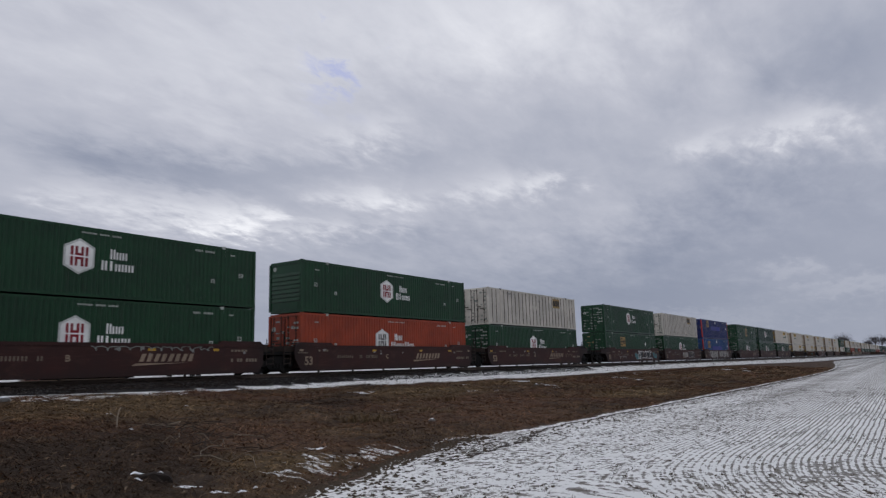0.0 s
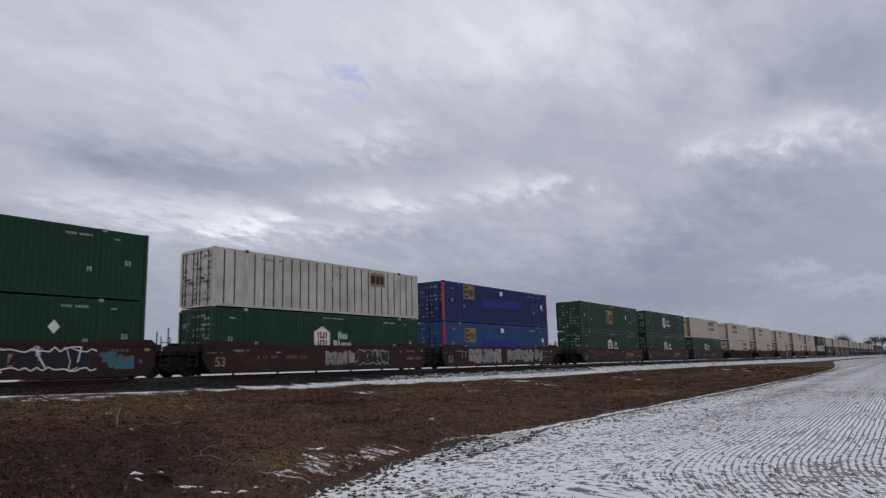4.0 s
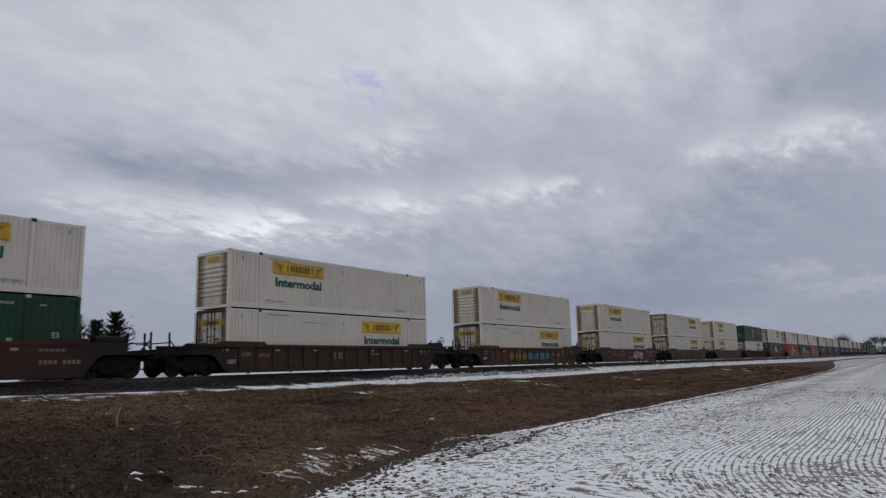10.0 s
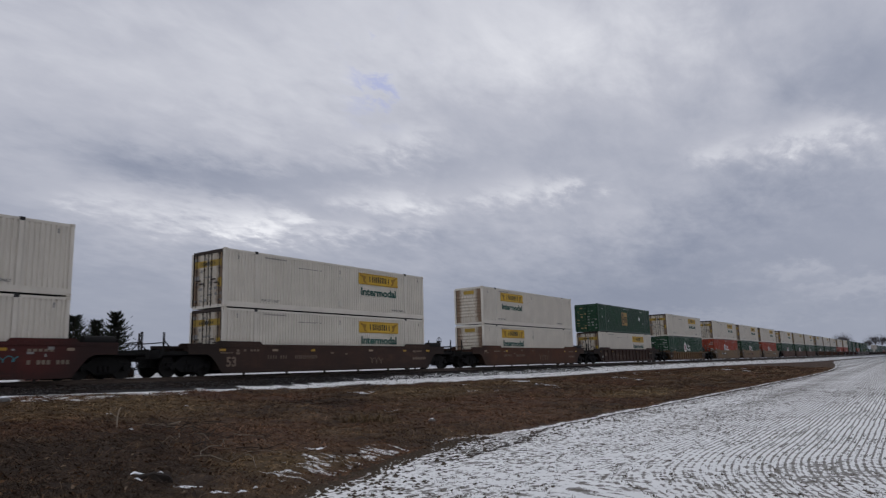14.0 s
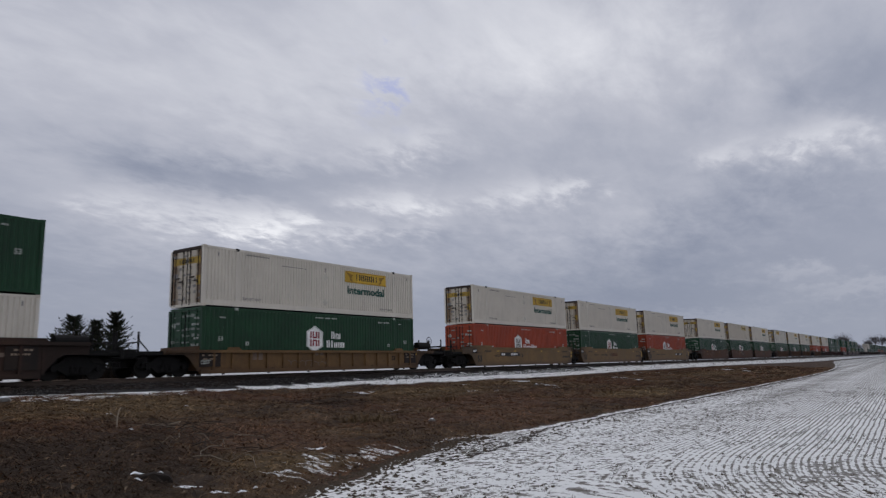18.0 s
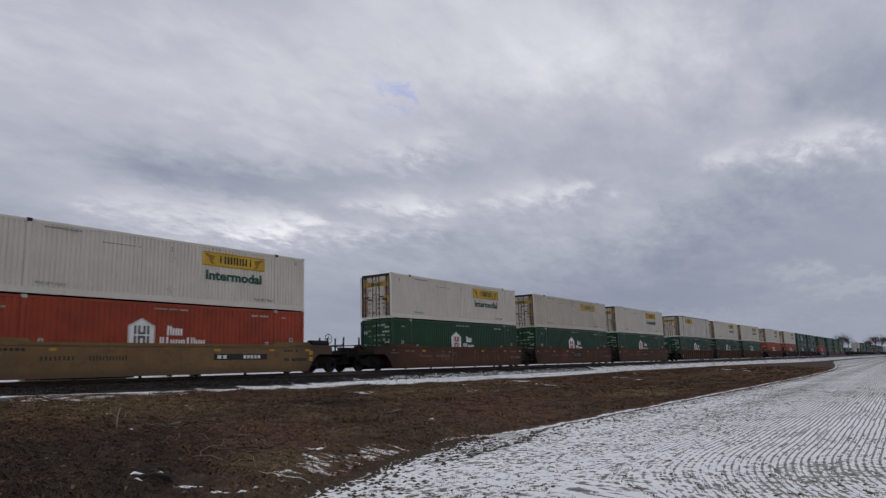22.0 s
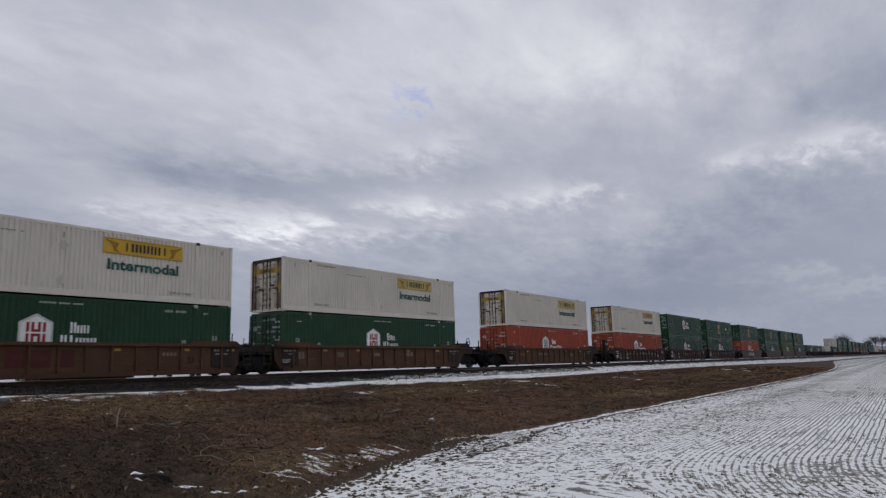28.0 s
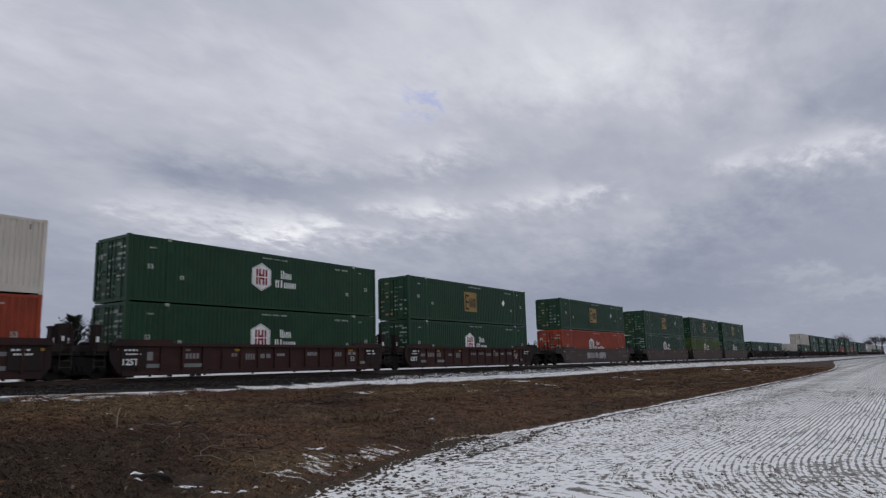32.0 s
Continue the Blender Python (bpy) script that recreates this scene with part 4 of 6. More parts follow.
farm_shed(55.7, 150, 9.0, 6, 2.4, paint("white_siding", (0.7, 0.7, 0.68), 0.6, 0.2, (0.3, 0.28, 0.25)), GREYRAIL, -34, (-1.4, 2.9, 4.1), "long low white-walled farm shed with grey roof")
farm_shed(65.3, 165, 2.6, 4, 2.4, paint("red_siding", (0.15, 0.06, 0.05), 0.7, 0.3), GREYRAIL, -24, (-0.6, 0.6), "small faded red farm shed")


# ---- containers ----
def corrugated(bm, x0, x1, z0, z1, y, out, pitch=0.28, deep=0.05):
    """A pressed steel wall; out is -1 or 1, the side that it faces."""
    n = max(2, round((x1 - x0) / pitch))
    p = (x1 - x0) / n
    pts = [(x0, 0.0)]
    for i in range(n):
        a = x0 + i * p
        pts += [(a + 0.40 * p, 0.0), (a + 0.52 * p, deep), (a + 0.88 * p, deep), (a + p, 0.0)]
    lo = [bm.verts.new((x, y - out * d, z0)) for x, d in pts]
    hi = [bm.verts.new((x, y - out * d, z1)) for x, d in pts]
    for i in range(len(pts) - 1):
        bm.faces.new((lo[i], lo[i + 1], hi[i + 1], hi[i]))


def scatter_bars(bm, x0, x1, z0, z1, y, n, seed, gap=0.3):
    """Plain bars in place of small writing."""
    r = random.Random(seed)
    w = (x1 - x0) / n
    for i in range(n):
        if r.random() < 0.12:
            continue
        bar(bm, x0 + i * w, x0 + (i + 1 - gap) * w, z0, z1, y)


def strokes(bm, pts, wide, y):
    """A broad brush line through (x, z) points."""
    for (x0, z0), (x1, z1) in zip(pts, pts[1:]):
        l = math.hypot(x1 - x0, z1 - z0) or 1.0
        nx, nz = -(z1 - z0) / l * wide / 2, (x1 - x0) / l * wide / 2
        plate(bm, [(x0 + nx, z0 + nz), (x0 - nx, z0 - nz), (x1 - nx, z1 - nz), (x1 + nx, z1 + nz)], y)


def glyphs(bm, codes, x0, x1, z0, z1, y, wide, lean=0.0):
    """A brand's wordmark as plain bars, a tall and a short one for each place; i stands for a single bar."""
    w = (x1 - x0) / len(codes)
    for k, c in enumerate(codes):
        tall = z1 - z0 if c in "iOUN" else (z1 - z0) * 0.74
        a, b = x0 + (k + 0.06) * w, x0 + (k + 0.86) * w
        spans = [((a + b - wide) / 2, (a + b + wide) / 2, tall)] if c == "i" else [(a, a + 0.36 * (b - a), tall), (b - 0.36 * (b - a), b, (z1 - z0) * 0.74)]
        for p, q, h in spans:
            bar(bm, p, q, z0, z0 + (tall if c in "OUN" else h), y, lean * h)


def hub_mark(ob, y, ink, c=7.25, words=((8.52, 9.30, "Uuo"), (8.16, 9.62, "Oiouo")), drop=0.0):
    h = 1.64 - drop
    pts = [(c, h + 0.72), (c + 0.62, h + 0.40), (c + 0.62, h - 0.40), (c, h - 0.72), (c - 0.62, h - 0.40), (c - 0.62, h + 0.40)]
    badge = part("emblem", one(plate, pts[::-1], y), LETTER, ob, "white hexagon emblem with dark bars")
    rim = [(c + (px - c) * 0.93, h + (pz - h) * 0.93) for px, pz in pts]
    part("emblem_rim", one(strokes, rim + rim[:1], 0.035, y - 0.005), DIM, badge)
    bm = bmesh.new()
    for k in (-1, 1):
        lo, hi = (h + 0.03, h + 0.40) if k > 0 else (h - 0.40, h - 0.03)
        for o in (-0.30, -0.12, 0.12, 0.30):
            bar(bm, c + o - 0.055, c + o + 0.055, lo, hi, y - 0.006)
        bar(bm, c - 0.066, c + 0.066, h + 0.03 if k > 0 else h - 0.13, h + 0.13 if k > 0 else h - 0.03, y - 0.006)
    part("emblem_bar", bm, ink, badge)["kind"] = "stuff"
    bm = bmesh.new()
    glyphs(bm, words[0][2], words[0][0], words[0][1], h + 0.02, h + 0.44, y, 0.095)
    glyphs(bm, words[1][2], words[1][0], words[1][1], h - 0.46, h - 0.06, y, 0.095)
    part("wordmark", bm, LETTER, ob, "white wordmark of plain shapes")["kind"] = "stuff"


def hunt_sign(ob, y, x0, words=True, panel=None):
    panel = panel or YELLOW
    z0, z1, w = 1.90, 2.58, 3.72
    sign = part("sign_panel", one(bar, x0, x0 + w, z0, z1, y), panel, ob, "yellow sign panel with dark blocks")
    bm = bmesh.new()
    glyphs(bm, "iUUNUi", x0 + 0.86, x0 + w - 0.72, z0 + 0.17, z1 - 0.15, y - 0.006, 0.075)
    part("wordmark", bm, INK, sign)["kind"] = "stuff"
    bm = bmesh.new()
    for s, e in ((x0 + 0.06, 1), (x0 + w - 0.06, -1)):
        plate(bm, [(s, z1 - 0.08), (s + e * 0.62, z1 - 0.2), (s + e * 0.5, z0 + 0.24), (s + e * 0.66, z0 + 0.07), (s + e * 0.40, z0 + 0.12), (s + e * 0.30, z1 - 0.3)], y - 0.006)
    for z in (z0 + 0.03, z1 - 0.055):
        bar(bm, x0 + 0.03, x0 + w - 0.03, z, z + 0.022, y - 0.006)
    part("sign_border", bm, SCROLL, sign)
    if words:
        part("lettering", lettering("Intermodal", 0.62, PINEINK, 3.32), None, ob, "dark green lettering", at=pose(x0 + 0.21, y - 0.004, 1.26))


def gold_mark(ob, y, x0, ink, z0=1.02, tall=1.02):
    k = tall / 1.02
    sign = part("sign_panel", one(bar, x0, x0 + 1.28 + 0.2 * k * k, z0, z0 + tall, y), GOLD, ob, "square gold sign with dark blocks")
    bm = bmesh.new()
    bar(bm, x0 + 0.14, x0 + 0.24, z0 + 0.10 * k, z0 + 0.91 * k, y - 0.006)
    for z in (z0 + 0.10 * k, z0 + 0.44 * k, z0 + 0.78 * k):
        bar(bm, x0 + 0.24, x0 + 0.60, z, z + 0.13, y - 0.006)
    part("wordmark", bm, INK, sign)["kind"] = "stuff"
    bm = bmesh.new()
    glyphs(bm, "NNO", x0 + 0.68, x0 + 1.16 + 0.2 * k * k, z0 + 0.24 * k, z0 + 0.70 * k, y - 0.006, 0.10)
    part("wordmark", bm, ink, sign)["kind"] = "stuff"


def container(kind, near_doors=True, simple=False, drop=0.0):
    """A 53-foot container from x = 0 to LEN; its near side is at -WID / 2."""
    look_of = {
        "hub_green": (GREEN, GREEN, "dark green corrugated 53-foot container with white hexagon emblem"),
        "hub_dark": (DKGREEN, DKGREEN, "very dark green corrugated 53-foot container with white emblem"),
        "hub_orange": (ORANGE, ORANGE, "orange-red corrugated 53-foot container with white hexagon emblem"),
        "lime": (LIME, LIME, "faded yellow-green corrugated 53-foot container with white emblem"),
        "gold_green": (GREEN, GREEN, "dark green corrugated 53-foot container with square gold sign"),
        "gold_blue": (NAVY, NAVY, "navy blue corrugated 53-foot container with red end post"),
        "gold_steel": (STEELBLUE, STEELBLUE, "steel blue corrugated 53-foot container with bright blue repainted band"),
        "hunt": (WHITE, WHITE, "off-white corrugated 53-foot container with yellow sign"),
        "hunt_pale": (WHITE, WHITE, "off-white corrugated 53-foot container with faded yellow sign"),
        "hunt_bare": (BEIGE, BEIGE, "old beige-white corrugated container with rust streaks and a faded sign"),
        "hunt_old": (OLDWHITE, GREYRAIL, "old white sheet-and-post container with grey top rail and yellow sign"),
        "posted": (OLDWHITE, OLDWHITE, "dirty white container with dark upright posts"),
        "plain_white": (DIRTYWHITE, DIRTYWHITE, "plain dirty white freight container"),
    }
    wall, rails, label = look_of[kind]
    ob = tagged(new("freight_container"), label, "container", "containers on the train")
    w, h, y = WID / 2, HIGH, -WID / 2
    flat = kind in ("hunt_old", "posted")
    lowrail = 0.30 if kind in ("hunt", "hunt_pale", "hunt_bare") else 0.17
    splits = (0.10, 1.86, 2.08, 14.07, 14.29, LEN - 0.10)
    for s in (-1, 1):
        bm = bmesh.new()
        if flat:
            box(bm, 0.1, LEN - 0.1, min(s * (w - 0.05), s * (w - 0.012)), max(s * (w - 0.05), s * (w - 0.012)), lowrail, h - 0.1)
        else:
            for a, b in ((splits[0], splits[1]), (splits[2], splits[3]), (splits[4], splits[5])):
                corrugated(bm, a, b, lowrail, h - 0.12, s * w, s, 0.19 if kind.startswith("hunt") else 0.235, 0.045 if kind.startswith("hunt") else 0.036)
            for a, b in ((splits[1], splits[2]), (splits[3], splits[4])):
                box(bm, a + 0.018, b - 0.018, min(s * (w - 0.03), s * w), max(s * (w - 0.03), s * w), lowrail, h - 0.12)
        part("side_wall", bm, wall, ob)
        part("top_rail", one(box, 0.15, LEN - 0.15, min(s * (w - 0.07), s * w), max(s * (w - 0.07), s * w), h - 0.13, h - 0.022), rails, ob)
        part("bottom_rail", one(box, 0.15, LEN - 0.15, min(s * (w - 0.08), s * w), max(s * (w - 0.08), s * w), 0.045, lowrail), wall, ob)
        for x in (0.0, LEN - 0.15):
            mat = RED if kind.startswith("gold_b") or kind == "gold_steel" else (GREYRAIL if kind == "hunt_old" else wall)
            part("corner_post", one(box, x, x + 0.15, min(s * (w - 0.15), s * w), max(s * (w - 0.15), s * w), 0.12, h - 0.12), mat, ob)
    part("roof", one(box, 0.05, LEN - 0.05, -w + 0.06, w - 0.06, h - 0.09, h - 0.05), wall, ob)
    part("floor", one(box, 0.1, LEN - 0.1, -w + 0.08, w - 0.08, 0.075, 0.16), BLACK, ob)
    if simple:
        for x in (0.012, LEN - 0.052):
            part("end_wall", one(box, x, x + 0.04, -w + 0.15, w - 0.15, 0.14, h - 0.12), wall, ob)
    else:
        cast = BEIGE if kind.startswith("hunt") else wall
        for x in (0.0, LEN - 0.18):
            for s in (-1,):
                for z in (0.0, h - 0.12):
                    part("corner_casting", one(box, x - 0.004, x + 0.184, s * w - 0.09 - s * 0.08, s * w + 0.09 - s * 0.08, z, z + 0.12), cast, ob)
        fit = INK if kind.startswith(("hunt", "posted")) else DIM
        for x in (1.87, 14.08):
            part("lift_casting", one(box, x, x + 0.2, -w - 0.006, -w + 0.16, h - 0.13, h + 0.008), fit, ob, "lift casting at the 40-foot post")
        # the two ends: doors with lock rods, and a pressed front wall
        for end in (0, 1):
            doors = near_doors == (end == 0)
            x, o = (0.0, 1) if end == 0 else (LEN, -1)
            part("end_header", one(box, min(x + o * 0.01, x + o * 0.12), max(x + o * 0.01, x + o * 0.12), -w + 0.15, w - 0.15, h - 0.18, h - 0.03), RUSTROD if doors and kind.startswith("hunt") else wall, ob)
            part("end_sill", one(box, min(x + o * 0.01, x + o * 0.12), max(x + o * 0.01, x + o * 0.12), -w + 0.15, w - 0.15, 0.02, 0.16), wall, ob)
            if doors:
                bm = bmesh.new()
                for yy in (-w + 0.152, -0.012, w - 0.176):
                    box(bm, min(x + o * 0.03, x + o * 0.07), max(x + o * 0.03, x + o * 0.07), yy - 0.012, yy + 0.036, 0.17, h - 0.19)
                part("door_gasket", bm, BLACK, ob, "black rubber door seal")
                for s in (-1, 1):
                    y0, y1 = (-w + 0.15, -0.012) if s < 0 else (0.012, w - 0.15)
                    bm = bmesh.new()
                    box(bm, min(x + o * 0.05, x + o * 0.09), max(x + o * 0.05, x + o * 0.09), y0, y1, 0.17, h - 0.19)
                    for z in (0.17, 0.72, 1.27, 1.82, 2.37):
                        box(bm, min(x + o * 0.03, x + o * 0.06), max(x + o * 0.03, x + o * 0.06), y0 + 0.08, y1 - 0.08, z + 0.06, z + 0.30)
                    leaf = part("door", bm, ENDWHITE if kind.startswith("hunt") else wall, ob, "rust-stained door leaf" if kind.startswith("hunt") else "")
                    for yy in (y0 + 0.26, y1 - 0.26):
                        bm = bmesh.new()
                        rod(bm, (x + o * 0.01, yy, 0.08), (x + o * 0.01, yy, h - 0.10), 0.021, 6)
                        for z in (0.3, 1.1, 1.9, 2.6):
                            box(bm, x - 0.012, x + 0.03, yy - 0.05, yy + 0.05, z, z + 0.07)
                        box(bm, x - 0.02, x + 0.02, yy - 0.02, yy + 0.34 * (1 if yy < (y0 + y1) / 2 else -1) + 0.02, 1.2, 1.26) if yy < (y0 + y1) / 2 else box(bm, x - 0.02, x + 0.02, yy - 0.34, yy + 0.02, 1.38, 1.44)
                        part("lock_rod", bm, RUSTROD if kind.startswith("hunt") else (RUSTROD if kind in ("hub_orange", "posted") else wall), leaf)
                    # pale patches: labels and hinges, with metal glints painted in among them
                    bm = bmesh.new()
                    r = random.Random(int(s * 7) + len(kind))
                    for z in (0.34, 0.62, 0.9, 1.2, 1.5, 1.8, 2.1, 2.42):
                        for a in (y0 + 0.06, y0 + 0.42, y1 - 0.34):
                            if r.random() < 0.55:
                                box(bm, x + o * 0.028 - 0.003, x + o * 0.028 + 0.003, a, a + r.uniform(0.12, 0.3), z, z + r.uniform(0.05, 0.15))
                    part("data_label", bm, DULLGOLD if kind.startswith("gold") and s > 0 else (GREYTEXT if kind.startswith("hunt") else DULLGREY), leaf, "small pale patches for labels, hinges and glints")["kind"] = "stuff"
                if kind.startswith("hunt"):
                    part("placard", one(box, x + o * 0.026 - 0.004, x + o * 0.026 + 0.004, -w + 0.24, -w + 0.52, 1.02, 1.46), DOORYELLOW, ob, "small yellow placard on the door")
                    part("placard", one(box, x + o * 0.026 - 0.004, x + o * 0.026 + 0.004, w - 0.62, w - 0.28, 1.42, 1.66), GREYTEXT, ob, "small grey data plate on the door")
                    for s in (-1, 1):
                        part("frame_edge", one(box, min(x - o * 0.004, x + o * 0.03), max(x - o * 0.004, x + o * 0.03), s * (w - 0.155) - 0.018, s * (w - 0.155) + 0.018, 0.1, h - 0.1), BLACK, ob, "dark door frame edge")
                    bm = bmesh.new()
                    glyphs(bm, "iUUNUi", -0.62, 0.62, 2.13, 2.30, 0.0, 0.05)
                    bmesh.ops.rotate(bm, verts=bm.verts, cent=(0, 0, 0), matrix=Matrix.Rotation(radians(-90), 3, "Z"))
                    bmesh.ops.translate(bm, verts=bm.verts, vec=(x + o * 0.014, 0, 0))
                    part("wordmark", bm, INK, ob, "dark shapes on the door sign")["kind"] = "stuff"
                    bm = bmesh.new()
                    for s in (-1, 1):
                        y0, y1 = (-w + 0.22, -0.06) if s < 0 else (0.06, w - 0.22)
                        box(bm, x + o * 0.024 - 0.004, x + o * 0.024 + 0.004, y0 + 0.06, y1 - 0.06, 2.06, 2.38)
                    part("door_sign", bm, DOORYELLOW, ob, "yellow sign across the doors")
                if kind.startswith("hub"):
                    disc = bmesh.new()
                    rod(disc, (x + o * 0.03, w - 0.42, 2.05), (x + o * 0.02, w - 0.42, 2.05), 0.15, 12)
                    part("door_emblem", disc, DIM, ob, "small round white emblem")
                    bm = bmesh.new()
                    for z, n in ((2.3, 2), (2.02, 3), (1.36, 2), (1.06, 3)):
                        for k in range(n):
                            box(bm, x + o * 0.026 - 0.003, x + o * 0.026 + 0.003, -w + 0.24 + k * 0.2, -w + 0.40 + k * 0.2, z, z + 0.1)
                    part("data_label", bm, DIM, ob, "white unreadable stencils on the door")["kind"] = "stuff"
            else:
                if kind.startswith("hub") and end == 0:
                    disc = bmesh.new()
                    rod(disc, (x + 0.045, w - 0.42, 2.5), (x + 0.035, w - 0.42, 2.5), 0.13, 12)
                    part("end_emblem", disc, DIM, ob, "small round white emblem")
                bm = bmesh.new()
                box(bm, min(x + o * 0.05, x + o * 0.09), max(x + o * 0.05, x + o * 0.09), -w + 0.15, w - 0.15, 0.16, h - 0.18)
                fw = part("front_wall", bm, ENDWHITE if kind.startswith("hunt") else wall, ob)
                for i in range(7 if end == 0 else 0):
                    z = 0.64 + i * 0.235
                    bm = bmesh.new()
                    prism(bm, [(x, z), (x + 0.06, z - 0.012), (x + 0.06, z + 0.17), (x + 0.045, z + 0.17)], -w + 0.2, w - 0.2)
                    part("rib", bm, ENDWHITE if kind.startswith("hunt") else wall, fw)
                if end == 0:
                    part("name_plate", one(box, x + 0.03, x + 0.06, -w + 0.3, w - 0.3, 0.2, 0.56), ENDWHITE if kind.startswith("hunt") else wall, fw)
                if kind.startswith("hunt"):
                    part("end_sign", one(box, x + o * 0.03 - 0.02, x + o * 0.03 + 0.02, -0.5, 0.42, 2.34, 2.60), DOORYELLOW, ob, "small yellow sign")
                    for s in (-1, 1):
                        part("frame_edge", one(box, x + o * 0.045 - 0.02, x + o * 0.045 + 0.02, s * (w - 0.165) - 0.014, s * (w - 0.165) + 0.014, 0.14, h - 0.2), RUSTROD, ob, "rusty seam beside the corner post")
    ye = y - 0.004
    if kind in ("hub_green", "hub_dark", "hub_orange", "lime"):
        if kind == "hub_orange":
            hub_mark(ob, ye, EMBLEMGREY, 6.75, ((7.95, 8.75, "Uuo"), (7.6, 9.95, "OiouoiUnu")), drop)
        else:
            hub_mark(ob, ye, LOGORED, drop=drop)
    if kind.startswith("hub") or kind.startswith("gold") or kind == "lime":
        bm = bmesh.new()
        if kind not in ("gold_blue", "gold_steel"):
            scatter_bars(bm, 7.30, 9.0, 2.60, 2.67, ye, 16, 5)
        scatter_bars(bm, 12.6, 13.7, 2.50, 2.60, ye, 10, 6, 0.4)
        scatter_bars(bm, 14.6, 14.95, 2.48, 2.55, ye, 4, 7)
        scatter_bars(bm, 1.0, 1.35, 2.36, 2.43, ye, 4, 8)
        part("data_label", bm, DIM, ob, "small white unreadable stencils")["kind"] = "stuff"
        bm = bmesh.new()
        for x in (2.55, 13.5):
            bar(bm, x, x + 0.2, 1.22, 1.27, ye)
            bar(bm, x, x + 0.07, 1.08, 1.22, ye)
            bar(bm, x + 0.13, x + 0.2, 1.08, 1.22, ye)
        part("lift_mark", bm, DIM, ob, "small white pictogram")["kind"] = "stuff"
        for x in (0.93, 15.1):
            part("lettering", lettering("53", 0.29, DIM), None, ob, "white number", at=pose(x, ye, 1.46 - drop))
    if kind == "gold_green":
        gold_mark(ob, ye, 4.25 if drop else 6.68, INK, 1.42 if drop else 0.82, 1.02 if drop else 1.44)
        part("placard", one(plate, [(12.37, 1.45), (12.6, 1.72), (12.37, 1.99), (12.14, 1.72)][::-1], ye), LETTER, ob, "white diamond placard")
    if kind in ("gold_blue", "gold_steel"):
        gold_mark(ob, ye, 2.58, BLUEINK, 1.50 if drop else 1.74)
        part("painted_band", one(bar, 5.1, 11.0, 1.12 if drop else 1.30, 1.74 if drop else 1.92, ye), ULTRA, ob, "brighter blue repainted band")
        part("placard", one(bar, 7.85, 8.28, 2.28, 2.62, ye), LETTER, ob, "square white placard")
        part("placard", one(bar, 14.85, 15.2, 1.62, 1.95, ye), LETTER, ob, "square white placard")
    if kind in ("hunt", "hunt_pale", "hunt_bare"):
        hunt_sign(ob, ye, 9.66 if near_doors else 2.75, kind != "hunt_bare", None if kind == "hunt" else PALEYELLOW)
        bm = bmesh.new()
        scatter_bars(bm, 2.5, 4.0, 2.62, 2.69, ye, 12, 13)
        scatter_bars(bm, 4.7, 6.6, 2.32, 2.37, ye, 14, 14)
        bar(bm, 0.80, 0.86, 2.40, 2.62, ye)
        bar(bm, 8.02, 8.08, 2.30, 2.55, ye)
        bar(bm, 15.5, 15.56, 2.45, 2.65, ye)
        part("data_label", bm, GREYTEXT, ob, "small grey unreadable stencils")["kind"] = "stuff"
        for x in (2.28, 12.75):
            part("lettering", lettering("TOP LIFT ONLY", 0.16, GREYTEXT, 1.22), None, ob, "small grey lettering", at=pose(x, ye, 0.40))
        for z in (2.02, 0.62):
            part("placard_frame", one(plate, [(8.05, z - 0.22), (8.27, z), (8.05, z + 0.22), (7.83, z)][::-1], ye), OLDWHITE, ob, "empty diamond placard holder")
    if flat:
        bm = bmesh.new()
        n = 26
        if kind == "posted":
            for i in range(1, n):
                x = LEN * i / n
                part("side_post", one(box, x - 0.032, x + 0.032, y - 0.002, y + 0.02, lowrail, h - 0.12), RUSTROD, ob)
            sign = part("sign_panel", one(bar, 11.34, 12.74, 1.84, 2.66, y - 0.004), GOLD, ob, "faded brown square sign with dark blocks")
            for a, b in ((11.42, 11.82), (11.9, 12.22), (12.3, 12.6)):
                part("sign_block", one(bar, a, b, 2.0, 2.5, y - 0.008), INK, sign)
            bm2 = bmesh.new()
            scatter_bars(bm2, 2.9, 4.4, 2.5, 2.62, y - 0.004, 9, 3)
            scatter_bars(bm2, 8.4, 8.9, 2.2, 2.3, y - 0.004, 3, 4)
            part("data_label", bm2, GREYTEXT, ob, "small grey unreadable stencils")["kind"] = "stuff"
            part("placard_frame", one(plate, [(8.15, 1.45), (8.37, 1.67), (8.15, 1.89), (7.93, 1.67)][::-1], y - 0.004), DIRTYWHITE, ob, "empty diamond placard holder")
            for x in (1.95, 14.15):
                part("side_post", one(box, x - 0.12, x + 0.12, y - 0.004, y + 0.02, lowrail, h - 0.12), DIRTYWHITE, ob, "rust-streaked 40-foot post")
        else:
            for x in (1.95, 14.15):
                part("side_post", one(box, x - 0.09, x + 0.09, y - 0.002, y + 0.02, lowrail, h - 0.12), GREYRAIL, ob, "dark grey 40-foot post")
            for i in range(2, 13):
                x = 1.95 + i * 12.2 / 13
                box(bm, x - 0.02, x + 0.02, y + 0.0, y + 0.02, lowrail, h - 0.12)
            part("seam", bm, DIRTYWHITE, ob)
            hunt_sign(ob, y - 0.004, 3.0, words=False)
    return ob


# ---- well cars ----
def wheel_disc(bm, y, r=0.44):
    for a, b, rr in ((y - 0.07, y + 0.05, r), (y + 0.05, y + 0.08, r + 0.025)):
        rod(bm, (0, a, 0), (0, b, 0), rr, 20)
    rod(bm, (0, y - 0.10, 0), (0, y + 0.09, 0), 0.13, 12)


